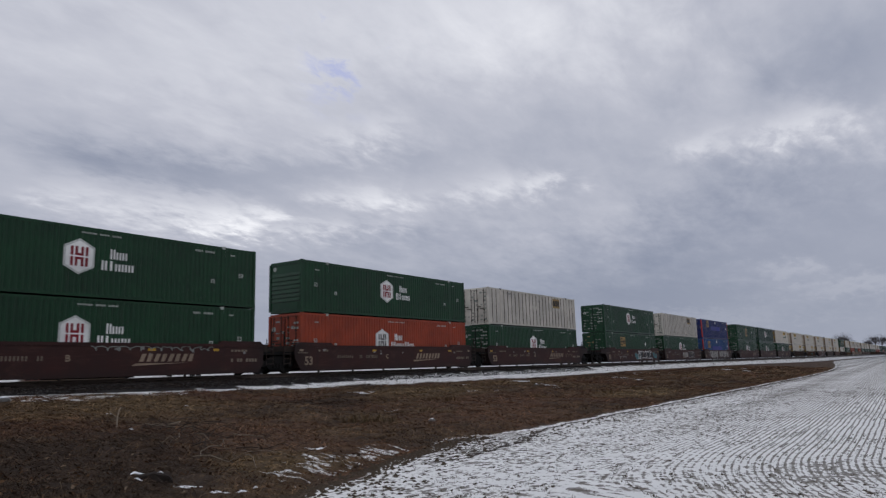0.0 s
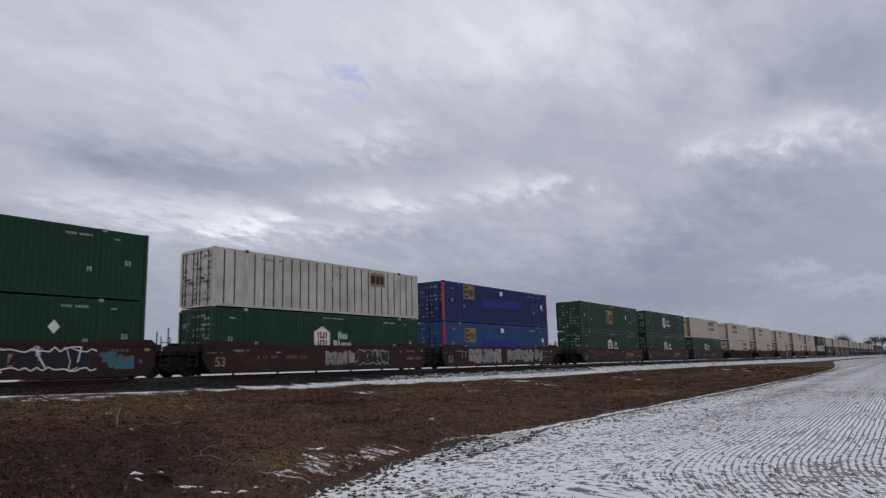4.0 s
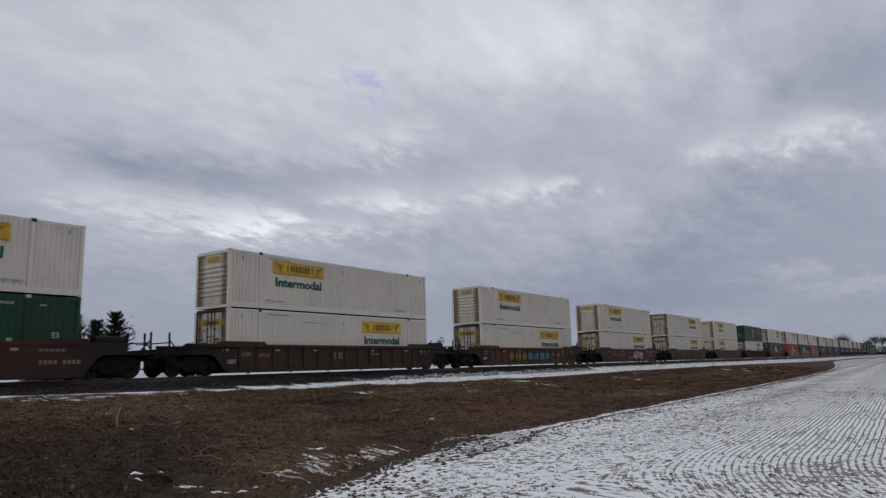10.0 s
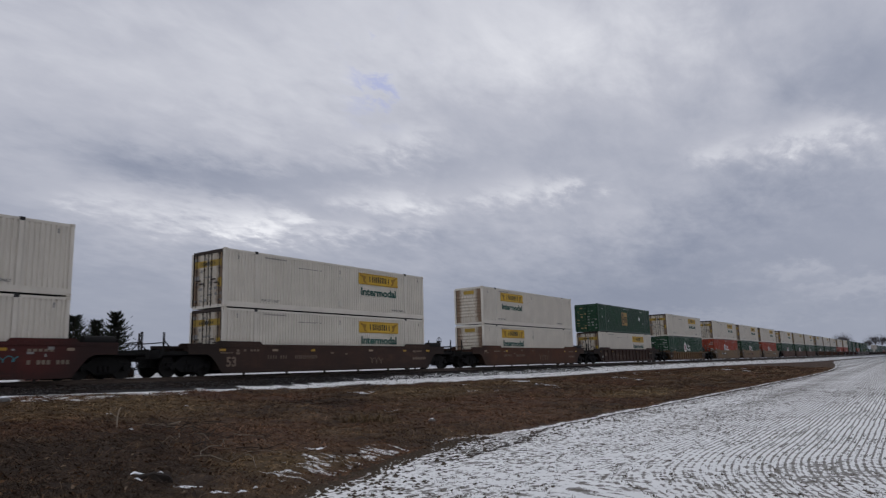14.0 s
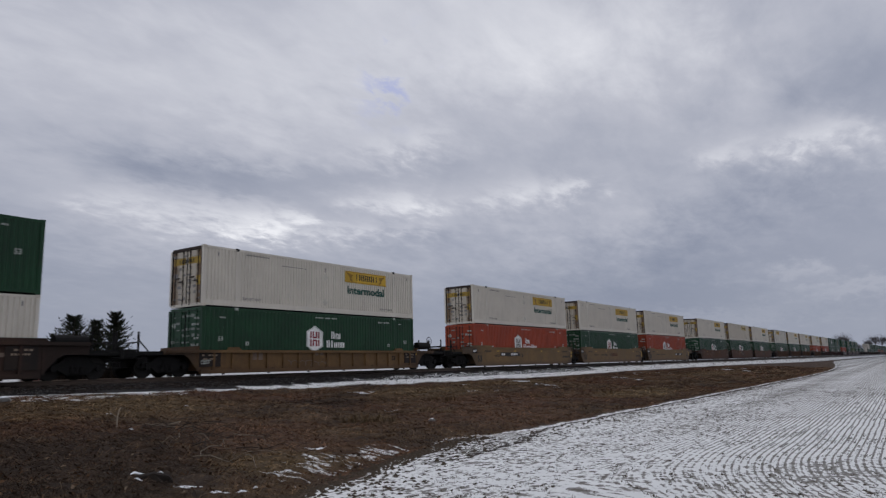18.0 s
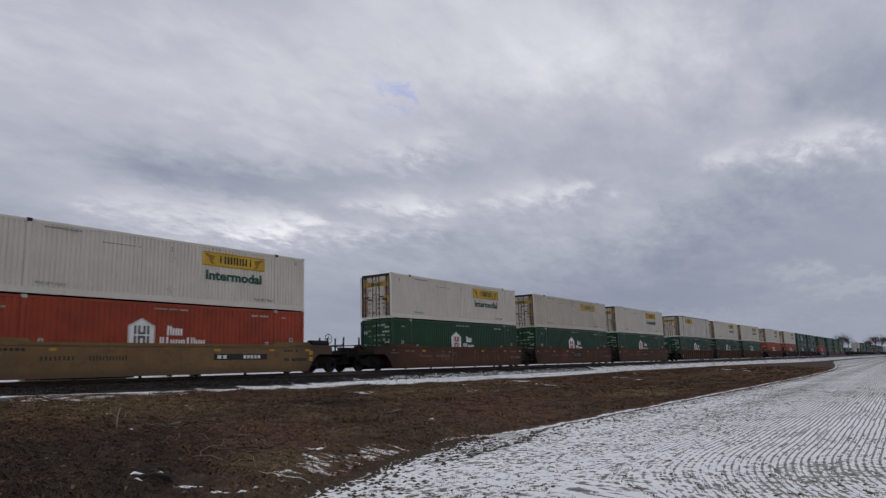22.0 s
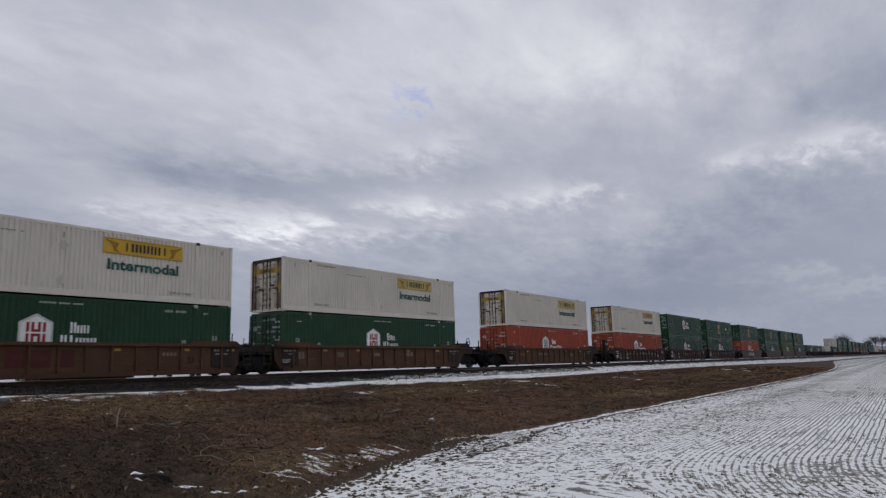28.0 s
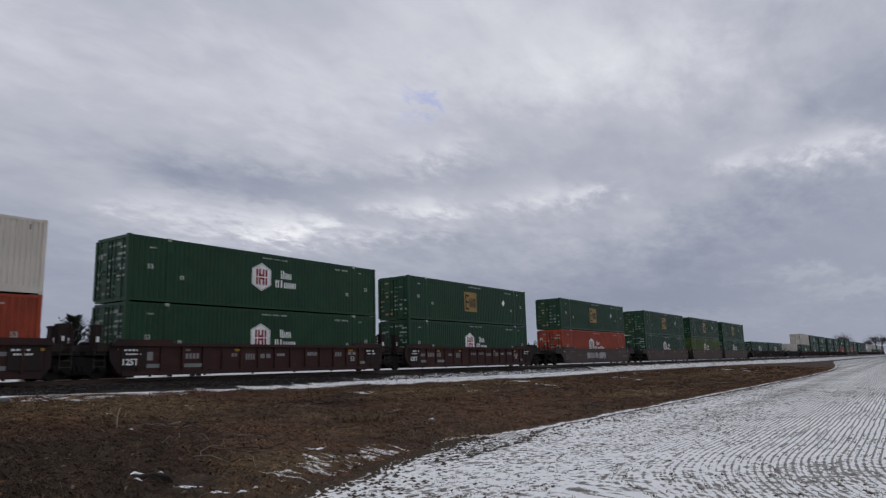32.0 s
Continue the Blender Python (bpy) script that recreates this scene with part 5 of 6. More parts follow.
def build_truck(parent, x):
    """A two-axle truck as a part; its wheelsets, frames and springs are its pieces."""
    tr = part("truck", one(box, -0.16, 0.16, -1.12, 1.12, 0.52, 0.80), BLACK, parent, "black cast-iron two-axle truck", at=pose(x, 0, 0))
    for s in (-1, 1):
        y = s * 1.02
        bm = bmesh.new()
        prism(bm, [(-1.18, 0.42), (-1.14, 0.62), (-0.70, 0.66), (-0.40, 0.90), (0.40, 0.90), (0.70, 0.66), (1.14, 0.62), (1.18, 0.42), (0.72, 0.42), (0.42, 0.20), (-0.42, 0.20), (-0.72, 0.42)], y - 0.07, y + 0.07)
        for a in (-0.89, 0.89):
            rod(bm, (a, y, 0.44), (a, y + s * 0.15, 0.44), 0.13, 12)
        part("side_frame", bm, BLACK, tr)
        bm = bmesh.new()
        for a in (-0.2, 0.0, 0.2):
            rod(bm, (a, y + s * 0.08, 0.28), (a, y + s * 0.08, 0.52), 0.075, 8)
        part("spring_nest", bm, BLACK, tr)
    for a in (-0.89, 0.89):
        if ("wheelset",) not in TEXTS:
            bm = bmesh.new()
            for s in (-1, 1):
                wheel_disc(bm, s * 0.75) if s > 0 else wheel_disc(bm, -0.75)
            rod(bm, (0, -1.1, 0), (0, 1.1, 0), 0.08, 10)
            TEXTS[("wheelset",)] = mesh_of("wheelset", bm, STEEL)
        part("wheelset", TEXTS[("wheelset",)], STEEL, tr, at=pose(a, 0, 0.44))
    return tr


def scrawl(bm, x0, x1, z0, z1, y, n, seed):
    """Thin looping handwriting in spray paint."""
    r = random.Random(seed)
    pts = []
    for j in range(n * 6 + 1):
        f = j / (n * 6)
        a = f * n * 2 * math.pi
        pts.append((x0 + (x1 - x0) * (f + 0.35 / n * math.sin(a) * r.uniform(0.4, 1.2)), (z0 + z1) / 2 + (z1 - z0) / 2 * math.cos(a * r.uniform(0.97, 1.03)) * r.uniform(0.5, 1.0)))
    strokes(bm, pts, 0.035, y)


def flakes(bm, rim, x0, x1, z0, z1, y, n, seed):
    """Ragged remains of old spray paint and primer."""
    r = random.Random(seed)
    for k in range(n):
        x, z, big = r.uniform(x0, x1), r.uniform(z0, z1), r.uniform(0.025, 0.10)
        pts = []
        for j in range(8):
            a, q = 2 * math.pi * j / 8, big * r.uniform(0.35, 1.2)
            pts.append((x + 1.3 * q * math.cos(a), min(z + 0.8 * q * math.sin(a), 1.33)))
        plate(bm if k % 3 else rim, pts, y - 0.0002 * (k % 9))


def block_letters(bm, rim, x0, x1, z0, z1, y, n, seed):
    """A sprayed band with a jagged outline, crossed by angular lines of another paint."""
    r = random.Random(seed)
    m = n * 5
    top = [(x0 + (x1 - x0) * j / m, z1 - r.uniform(0.0, 0.2)) for j in range(m + 1)]
    low = [(x0 + (x1 - x0) * j / m, z0 + r.uniform(0.0, 0.2)) for j in range(m + 1)]
    for j in range(m):
        if j % 5 != 4 or r.random() < 0.4:
            plate(bm, [top[j], low[j], low[j + 1], top[j + 1]], y)
    strokes(rim, top, 0.05, y - 0.005)
    strokes(rim, low, 0.05, y - 0.005)
    for k in range(n * 2):
        x = r.uniform(x0, x1 - 0.3)
        path = [(x, r.uniform(z0, z1))]
        for _ in range(r.randint(2, 4)):
            px, pz = path[-1]
            path.append((min(x1, max(x0, px + r.uniform(-0.15, 0.4))), min(z1, max(z0, pz + r.choice((-1, 1)) * r.uniform(0.15, 0.6)))))
        strokes(rim, path, r.uniform(0.025, 0.06), y - 0.006 - 0.0003 * k)


def bubble_letters(bm, rim, x0, x1, z0, z1, y, n, seed):
    """Swollen overlapping sprayed shapes with dark outlines and curls."""
    r = random.Random(seed)
    w = (x1 - x0) / n
    for k in range(n):
        cx, cz = x0 + (k + 0.5 + r.uniform(-0.15, 0.15)) * w, (z0 + z1) / 2 + r.uniform(-0.12, 0.12)
        o, big = r.uniform(0, 9), r.uniform(0.8, 1.15)
        ring = []
        for j in range(26):
            a = 2 * math.pi * j / 26
            f = big * (0.9 + 0.7 * noise.noise((math.cos(a) * 1.5 + o, math.sin(a) * 1.5, k)))
            ring.append((min(x1, max(x0, cx + math.cos(a) * w * 0.72 * f)), min(z1, max(z0, cz + math.sin(a) * (z1 - z0) * 0.55 * f))))
        plate(bm, ring[::-1], y - 0.0012 * (k % 3))
        strokes(rim, ring + ring[:1], 0.03, y - 0.008)
        for _ in range(2):
            a0, way, q = r.uniform(0, 6.3), r.choice((-1, 1)), r.uniform(0.10, 0.22)
            ox, oz = cx + r.uniform(-0.3, 0.3) * w, cz + r.uniform(-0.2, 0.2) * (z1 - z0)
            curl = [(ox + math.cos(a0 + way * a) * w * q * (1 - 0.13 * a), oz + math.sin(a0 + way * a) * (z1 - z0) * q * (1 - 0.13 * a)) for a in [0.6 * j for j in range(r.randint(5, 10))]]
            strokes(rim, curl, 0.045, y - 0.008)


def well_car(style, paintwork, first, last, label, plain=False):
    """One well between x = 0 and LEN; first / last: free ends with their own coupler."""
    ob = tagged(new("well_car"), label, "well car", "cars of the train")
    yo = 1.50
    e0 = -0.62 if not first else -1.95
    e1 = LEN + 0.42 if not last else LEN + 1.95
    low, high, over = 0.085 if style == "smooth" else 0.12, 1.17 if paintwork is OCHRE else 1.45, 0.98
    for s in (-1, 1):
        ya, yb = min(s * yo, s * (yo - 0.05)), max(s * yo, s * (yo - 0.05))
        tail = [(e1, over), (LEN + 1.0, over), (LEN + 0.72, over - 0.14), (LEN + 0.46, 0.55), (LEN + 0.12, low)] if last else [(e1, 0.50), (LEN + 0.12, low)]
        nose = [(-0.12, low), (-0.46, 0.55), (-0.72, over - 0.14), (-1.0, over), (e0, over)] if first else [(-0.12, low), (-0.46, 0.55), (e0, 0.80)]
        pts = [(e0, high), (e1, high)] + tail + nose
        if style == "smooth":
            part("side_wall", one(prism, pts, ya, yb), paintwork, ob)
        else:
            yi = s * (yo - 0.10)
            part("side_wall", one(prism, pts, min(yi, yi - s * 0.03), max(yi, yi - s * 0.03)), paintwork, ob)
            yc, yd = min(s * yo, s * (yo - 0.14)), max(s * yo, s * (yo - 0.14))
            part("bottom_chord", one(box, -0.1, LEN + 0.1, yc, yd, low - 0.02, low + 0.16), paintwork, ob)
            row = bmesh.new()
            for i in range(15):
                x = 0.62 + (LEN - 1.24) * i / 14
                bm = bmesh.new() if s < 0 and not plain else row
                box(bm, x - 0.05, x + 0.05, min(s * (yo - 0.012), s * (yo - 0.1)), max(s * (yo - 0.012), s * (yo - 0.1)), low + 0.16, high - 0.12)
                if bm is not row:
                    part("side_post", bm, paintwork, ob)
            if s > 0 or plain:
                part("post_row", row, paintwork, ob)["kind"] = "stuff"
            else:
                row.free()
        yc, yd = min(s * (yo + 0.03), s * (yo - 0.16)), max(s * (yo + 0.03), s * (yo - 0.16))
        part("top_chord", one(box, e0 + 0.01, e1 - 0.01, yc, yd, high - 0.115, high + 0.012), paintwork, ob)
        for a, b in ((1.35, 2.15), (LEN - 2.15, LEN - 1.35)) if paintwork is OCHRE else ((-0.5, 2.25), (LEN - 2.25, LEN + 0.36)):
            pts = [(a, high + 0.014), (b, high + 0.014), (b - 0.14, high + 0.15), (a + 0.14, high + 0.15)]
            part("container_guide", one(prism, pts, min(s * (yo + 0.01), s * (yo - 0.13)), max(s * (yo + 0.01), s * (yo - 0.13))), paintwork, ob)
    for x in (0.6, 4.2, 8.07, 11.9, LEN - 0.6):
        part("cross_beam", one(box, x - 0.12, x + 0.12, -1.4, 1.4, 0.20, 0.325), BLACK, ob)
    for i in range(6):
        x = 1.2 + i * 2.75
        part("floor_bracket", one(box, x - 0.05, x + 0.05, -yo + 0.06, -yo + 0.14, low - 0.075, low), BLACK, ob)
    for end, x, o in ((0, -0.22, -1), (1, LEN + 0.22, 1)):
        free = first if end == 0 else last
        part("bulkhead", one(box, x - 0.06, x + 0.06, -1.42, 1.42, 0.24, 1.36), paintwork, ob)
        tip = (3.25 if free else 1.58)
        xs0, xs1 = min(x, x + o * (tip - 0.3)), max(x, x + o * (tip - 0.3))
        part("centre_sill", one(box, xs0, xs1, -0.5, 0.5, 0.46, 0.955), BLACK, ob, "black centre sill")
        xa, xb = min(x, x + o * (tip - 0.22)), max(x, x + o * (tip - 0.22))
        if o < 0:
            xa += 0.06
        else:
            xa += 0.06
        part("end_deck", one(box, xa, xb, -1.2 if not free else -1.35, 1.2 if not free else 1.35, 0.96, 1.12), BLACK, ob, "black end platform")
        if free:
            xe = x + o * (tip - 0.22)
            part("end_sill", one(box, min(xe, xe + o * 0.12), max(xe, xe + o * 0.12), -1.45, 1.45, 0.82, 1.2), BLACK, ob)
            bm = bmesh.new()
            box(bm, min(xe + o * 0.1, xe + o * 0.5), max(xe + o * 0.1, xe + o * 0.5), -0.1, 0.1, 0.74, 0.98)
            box(bm, min(xe + o * 0.42, xe + o * 0.62), max(xe + o * 0.42, xe + o * 0.62), -0.17, 0.17, 0.70, 1.02)
            part("coupler", bm, BLACK, ob)
            bm = bmesh.new()
            pts = [Vector((xe + o * 0.2, -0.35, 0.72)), Vector((xe + o * 0.32, -0.33, 0.45)), Vector((xe + o * 0.5, -0.3, 0.36)), Vector((xe + o * 0.66, -0.3, 0.45))]
            for a, b in zip(pts, pts[1:]):
                rod(bm, a, b, 0.03, 6)
            part("air_hose", bm, BLACK, ob)
            for yy, hh in ((-1.3, 1.95), (0.6, 2.0)):
                post = part("grab_post", one(box, xe - o * 0.15 - 0.035, xe - o * 0.15 + 0.035, yy - 0.03, yy + 0.03, 1.1, hh), BLACK, ob, "upright grab post")
                part("brace", one(rod, (xe - o * 0.15, yy, 1.62), (xe - o * 0.62, yy, 1.12), 0.03, 6), BLACK, post)
            part("cross_rail", one(rod, (xe - o * 0.15, -1.3, 1.5), (xe - o * 0.15, 1.3, 1.5), 0.025, 6), BLACK, ob)
            bm = bmesh.new()
            for i in range(4):
                z = 0.45 + i * 0.2
                rod(bm, (xe - o * 0.05, -1.47, z), (xe - o * 0.45, -1.47, z), 0.016, 6)
            for a in (0.05, 0.45):
                rod(bm, (xe - o * a, -1.47, 0.42), (xe - o * a, -1.47, 1.1), 0.016, 6)
            part("ladder", bm, BLACK, ob)
            if end == 0 and label.startswith("maroon well car"):
                box_post = part("stanchion", one(box, -2.66, -2.02, -1.3, -0.95, 1.12, 2.42), paintwork, ob, "steel stanchion box with two holes painted white")
                # white plates on the solid box imitate daylight seen through two holes
                for a in (-2.54, -2.26):
                    part("slot", one(box, a, a + 0.13, -1.306, -1.3, 1.86, 2.04), LETTER, box_post)
            if end == 1:
                bm = bmesh.new()
                rod(bm, (xe - o * 0.9, -0.75, 1.1), (xe - o * 0.9, -0.75, 1.9), 0.05, 6)
                stand = part("brake_stand", bm, BLACK, ob)
                bm = bmesh.new()
                c = Vector((xe - o * 0.9, -0.84, 1.86))
                hoop = []
                for k in range(18):
                    a = 2 * math.pi * k / 18
                    out = Vector((math.cos(a), 0, math.sin(a)))
                    hoop.append([bm.verts.new(c + out * (0.27 + 0.022 * math.cos(b)) + Vector((0, 0.022 * math.sin(b), 0))) for b in (0.0, 1.571, 3.142, 4.712)])
                for k in range(18):
                    for q in range(4):
                        bm.faces.new((hoop[k][q], hoop[k][(q + 1) % 4], hoop[(k + 1) % 18][(q + 1) % 4], hoop[(k + 1) % 18][q]))
                rod(bm, c - Vector((0.25, 0, 0)), c + Vector((0.25, 0, 0)), 0.016, 5)
                rod(bm, c - Vector((0, 0, 0.25)), c + Vector((0, 0, 0.25)), 0.016, 5)
                part("hand_wheel", bm, BLACK, stand)
                bm = bmesh.new()
                rod(bm, (xe - o * 2.5, -0.95, 1.52), (xe - o * 1.2, -0.95, 1.52), 0.23, 14)
                part("air_tank", bm, BLACK, ob, "black air reservoir")
        else:
            if label.startswith("maroon well car"):
                for k, yy in ((0.75, -0.9), (1.15, 0.55)):
                    xq = x + o * k
                    bm = bmesh.new()
                    box(bm, xq - 0.17, xq + 0.17, yy - 0.15, yy + 0.15, 1.12, 2.12)
                    box(bm, xq - 0.20, xq + 0.20, yy - 0.18, yy + 0.18, 2.12, 2.2)
                    st = part("stanchion", bm, paintwork, ob, "hollow steel stanchion box")
                    # again a white plate painted as the bright gap of a hole
                    part("slot", one(box, xq - 0.07, xq + 0.07, yy - 0.156, yy - 0.15, 1.5, 1.72), LETTER, st)
            bm = bmesh.new()
            for k in (0.55, 1.0):
                rod(bm, (x + o * k, -1.32, 0.42), (x + o * k, -1.32, 1.75 if o > 0 else 1.2), 0.022, 6)
            for i in range(5 if o > 0 else 3):
                rod(bm, (x + o * 0.55, -1.32, 0.5 + 0.25 * i), (x + o * 1.0, -1.32, 0.5 + 0.25 * i), 0.018, 6)
            part("ladder", bm, RUSTROD, ob, "narrow dark steel ladder")
            part("end_box", one(box, min(x + o * 0.18, x + o * 0.75), max(x + o * 0.18, x + o * 0.75), -1.1, 1.1, 1.125, 1.42), RUSTROD, ob, "dark rusty steel end box")
            for yy in (-1.25, 1.25):
                xq = x + o * 0.95
                part("grab_post", one(rod, (xq, yy, 0.98), (xq, yy, 2.15), 0.03, 6), paintwork, ob)
    if first:
        build_truck(ob, -1.62)
    build_truck(ob, LEN + 1.635)
    return ob


# ---- lettering, reflectors and spray paint on the cars ----


def decal(name, bm, material, car, label=""):
    part(name, bm, material, car, label)["kind"] = "stuff"


# sprayed on the cars: manner, from, to, low, high, letters, paint and rim
SPRAYED = {0: (("scrawl", 7.8, 13.6, 1.12, 1.36, 12, DULLGREY, None),),
           2: (("scrawl", 12.9, 14.6, 0.6, 1.0, 3, CHALK, None),),
           3: (("bubble", 7.9, 9.3, 0.3, 1.0, 2, TEAL, DULLGREY), ("block", 8.9, 14.0, 0.34, 1.28, 5, SPRAYBLACK, LETTER), ("bubble", 14.1, 15.6, 0.4, 1.1, 2, TEAL, CHALK), ("scrawl", 3.1, 5.3, 0.42, 0.74, 5, SILVER, None), ("scrawl", 1.5, 2.2, 0.4, 0.95, 2, CHALK, None)),
           4: (("block", 7.3, 9.8, 0.36, 1.2, 4, SILVER, CHALK), ("block", 10.0, 12.8, 0.34, 1.24, 3, SPRAYBLACK, SILVER)),
           5: (("scrawl", 1.6, 2.5, 0.6, 1.3, 2, SILVER, None), ("bubble", 2.7, 7.4, 0.26, 1.36, 5, SILVER, SPRAYBLACK), ("bubble", 8.3, 14.4, 0.3, 1.36, 8, SILVER, SPRAYBLACK)),
           6: (("flakes", 0.8, 2.6, 0.5, 1.3, 40, TAUPE, CHALK), ("flakes", 2.4, 13.6, 0.98, 1.34, 110, TAUPE, CHALK)),
           7: (("flakes", 6.6, 11.0, 0.9, 1.3, 40, TAUPE, CHALK), ("scrawl", 7.5, 9.4, 0.5, 0.9, 4, CHALK, None),),
           8: (("scrawl", 4.6, 6.4, 0.45, 0.9, 4, SILVER, None), ("scrawl", 1.0, 2.6, 0.5, 0.9, 3, CHALK, None)),
           10: (("block", 4.05, 6.9, 0.36, 1.16, 4, SPRAYYELLOW, SPRAYBLACK), ("block", 7.1, 11.1, 0.36, 1.2, 5, TEAL, DARKBROWN)),
           11: (("scrawl", 7.5, 8.7, 0.36, 0.66, 3, SILVER, None), ("bubble", 8.8, 12.0, 0.34, 1.24, 4, SILVER, SPRAYBLACK), ("bubble", 12.0, 13.0, 0.5, 1.2, 2, REDMAROON, SPRAYBLACK), ("scrawl", 13.3, 14.3, 0.66, 0.96, 3, TEAL, None)),
           12: (("scrawl", 10.4, 11.6, 0.4, 0.8, 3, CHALK, None),), 13: (("scrawl", 8.6, 10.4, 0.4, 0.9, 4, CHALK, None),), 14: (("scrawl", 3.0, 7.0, 0.4, 0.9, 7, CHALK, None),),
           15: (("scrawl", 5.2, 8.2, 0.34, 0.7, 6, CHALK, None),), 29: (("block", 5.0, 10.0, 0.34, 1.2, 5, SILVER, SPRAYBLACK),), 30: (("scrawl", 3.0, 9.0, 0.4, 1.0, 8, CHALK, None),)}
LETTERED = {0: "B", 1: "C", 2: "A", 3: "A", 5: "B", 7: "C", 8: "B", 16: "B", 17: "C"}


def decorate(car, i, style):
    r = random.Random(100 + i)
    smooth_side = style in "mrtbog"
    if style == "t":
        for z in (0.62, 0.94):
            part("corner_mark", one(box, LEN + 0.20, LEN + 0.46, -1.512, -1.49, z, z + 0.22), AMBER, car, "yellow square corner mark")
        panel = part("load_panel", one(box, -0.60, 0.02, -1.512, -1.49, 1.02, 1.40), BLACK, car, "black load panel")
        part("lettering", lettering("125T", 0.2, LETTER, 0.5), None, panel, at=pose(-0.54, -1.518, 1.12))
    y = -1.5 if smooth_side else -1.4
    drop = 0.22 if style == "T" else 0.0
    for x in (-0.3, 2.9, 5.6, 10.3, 13.6, 16.05):
        if r.random() < 0.7:
            w = r.uniform(0.25, 0.38)
            part("reflector", one(bar, x, x + w, 1.13 - drop, 1.24 - drop, y), AMBER if r.random() < 0.7 else CREAM, car, "yellow reflective strip")
    if smooth_side:
        ink = INK if style == "t" else (CREAM if style in "mr" else CHALK)
        if style not in "or":
            part("lettering", lettering("53", 0.62, ink), None, car, "large car length number", at=pose(0.08, y - 0.004, 0.42))
        if style == "m":
            bm = bmesh.new()
            k = 1.2 if i == 6 else 0.0
            glyphs(bm, "OUOO", k + 9.86, k + 12.55, 0.68, 1.01, y, 0.11, 0.45)
            plate(bm, [(k + 9.56, 0.50), (k + 10.6, 0.55), (k + 12.35, 0.62), (k + 9.74, 0.61)], y)
            decal("brand_mark", bm, CREAM, car, "faded cream slanted brand blocks")
        bm = bmesh.new()
        scatter_bars(bm, 2.6, 3.95, 0.76, 0.92, y, 8, i, 0.62)
        scatter_bars(bm, 4.45, 6.1, 0.75, 0.93, y, 12, i + 1, 0.58)
        if i in LETTERED:
            part("lettering", lettering(LETTERED[i], 0.36, ink), None, car, "single stencilled letter", at=pose(6.86, y - 0.004, 0.72))
        scatter_bars(bm, -0.4, 0.5, 1.02, 1.08, y, 6, i + 2)
        scatter_bars(bm, 1.1, 2.1, 1.12, 1.22, y, 5, i + 3)
        scatter_bars(bm, 14.6, 16.2, 0.62, 0.78, y, 9, i + 4)
        scatter_bars(bm, 14.6, 15.6, 1.1, 1.2, y, 5, i + 5)
        decal("data_label", bm, FADED if style in "mr" else ink, car, "small unreadable stencils")
        bm = bmesh.new()
        for _ in range(6):
            x, z = r.uniform(-0.4, 16.2), r.uniform(0.9, 1.2)
            bar(bm, x, x + r.uniform(0.08, 0.3), z, z + r.uniform(0.06, 0.14), y)
        decal("paint_patch", bm, GREYTEXT if style in "mr" else CHALK, car, "small paint patches")
    else:
        white = style == "M"
        for x in ((-0.15, 15.0) if style in "TMR" else (15.0,)):
            pan = part("data_panel", one(box, x, x + 1.15, y - 0.05, y + 0.02, 0.42, 1.30 - drop), DARKBROWN, car, "dark data panel with small stencils")
            bm = bmesh.new()
            scatter_bars(bm, x + 0.12, x + 1.0, 1.12 - drop, 1.2 - drop, y - 0.052, 5, i)
            scatter_bars(bm, x + 0.2, x + 0.9, 0.96 - drop, 1.03 - drop, y - 0.052, 6, i + 7)
            decal("data_label", bm, LETTER if white else CREAM, pan)
        part("lettering", lettering("125T", 0.36 if white else 0.26, LETTER if white else DIM), None, car, "white load mark", at=pose(-0.08, y - 0.058, 0.55))
        part("lettering", lettering("53", 0.36, DIM if white else DARKBROWN), None, car, "car length number", at=pose(13.75, y - 0.006, 0.6))
        bm = bmesh.new()
        for k in range(14):
            x = 0.78 + (LEN - 1.24) * k / 14
            if r.random() < (0.75 if white else 0.35):
                scatter_bars(bm, x, x + 0.75, r.uniform(0.7, 0.95), r.uniform(1.0, 1.1), y - 0.004, r.randint(1, 5), i + k)
        decal("data_label", bm, GREYTEXT if white else CHALK, car, "small unreadable stencils")
        if white:
            bm = bmesh.new()
            for k in (0, 2, 13):
                x = 0.72 + (LEN - 1.24) * k / 14
                bar(bm, x, x + 0.92, 0.42, 0.58, y - 0.004)
            decal("paint_patch", bm, DULLGREY, car, "pale grey primer patches")
    for kind, x0, x1, z0, z1, n, fill, edge in SPRAYED.get(i, ()):
        a, b = bmesh.new(), bmesh.new()
        if kind == "block":
            block_letters(a, b, x0, x1, z0, z1, y - 0.004, n, i * 7 + n)
        elif kind == "flakes":
            flakes(a, b, x0, x1, z0, z1, y - 0.004, n, i * 7 + n)
        elif kind == "bubble":
            bubble_letters(a, b, x0, x1, z0, z1, y - 0.004, n, i * 7 + n)
        else:
            scrawl(a, x0, x1, z0, z1, y - 0.004, n, i * 7 + n)
        decal("graffiti", a, fill, car, "spray-paint graffiti")
        if edge:
            decal("graffiti_edge", b, edge, car, "outline of the graffiti")
        else:
            b.free()
    if i in (16, 18):
        k, z = (3.4, 0.80) if i == 16 else (10.3, 0.72)
        pl = part("number_plate", one(bar, k, k + 3.15, z, z + 0.28, y), INK, car, "black plate with white blocks")
        bm = bmesh.new()
        scatter_bars(bm, k + 0.2, k + 1.4, z + 0.06, z + 0.22, y - 0.006, 4, 2)
        scatter_bars(bm, k + 1.7, k + 3.0, z + 0.06, z + 0.22, y - 0.006, 6, 3)
        decal("data_label", bm, LETTER, pl)
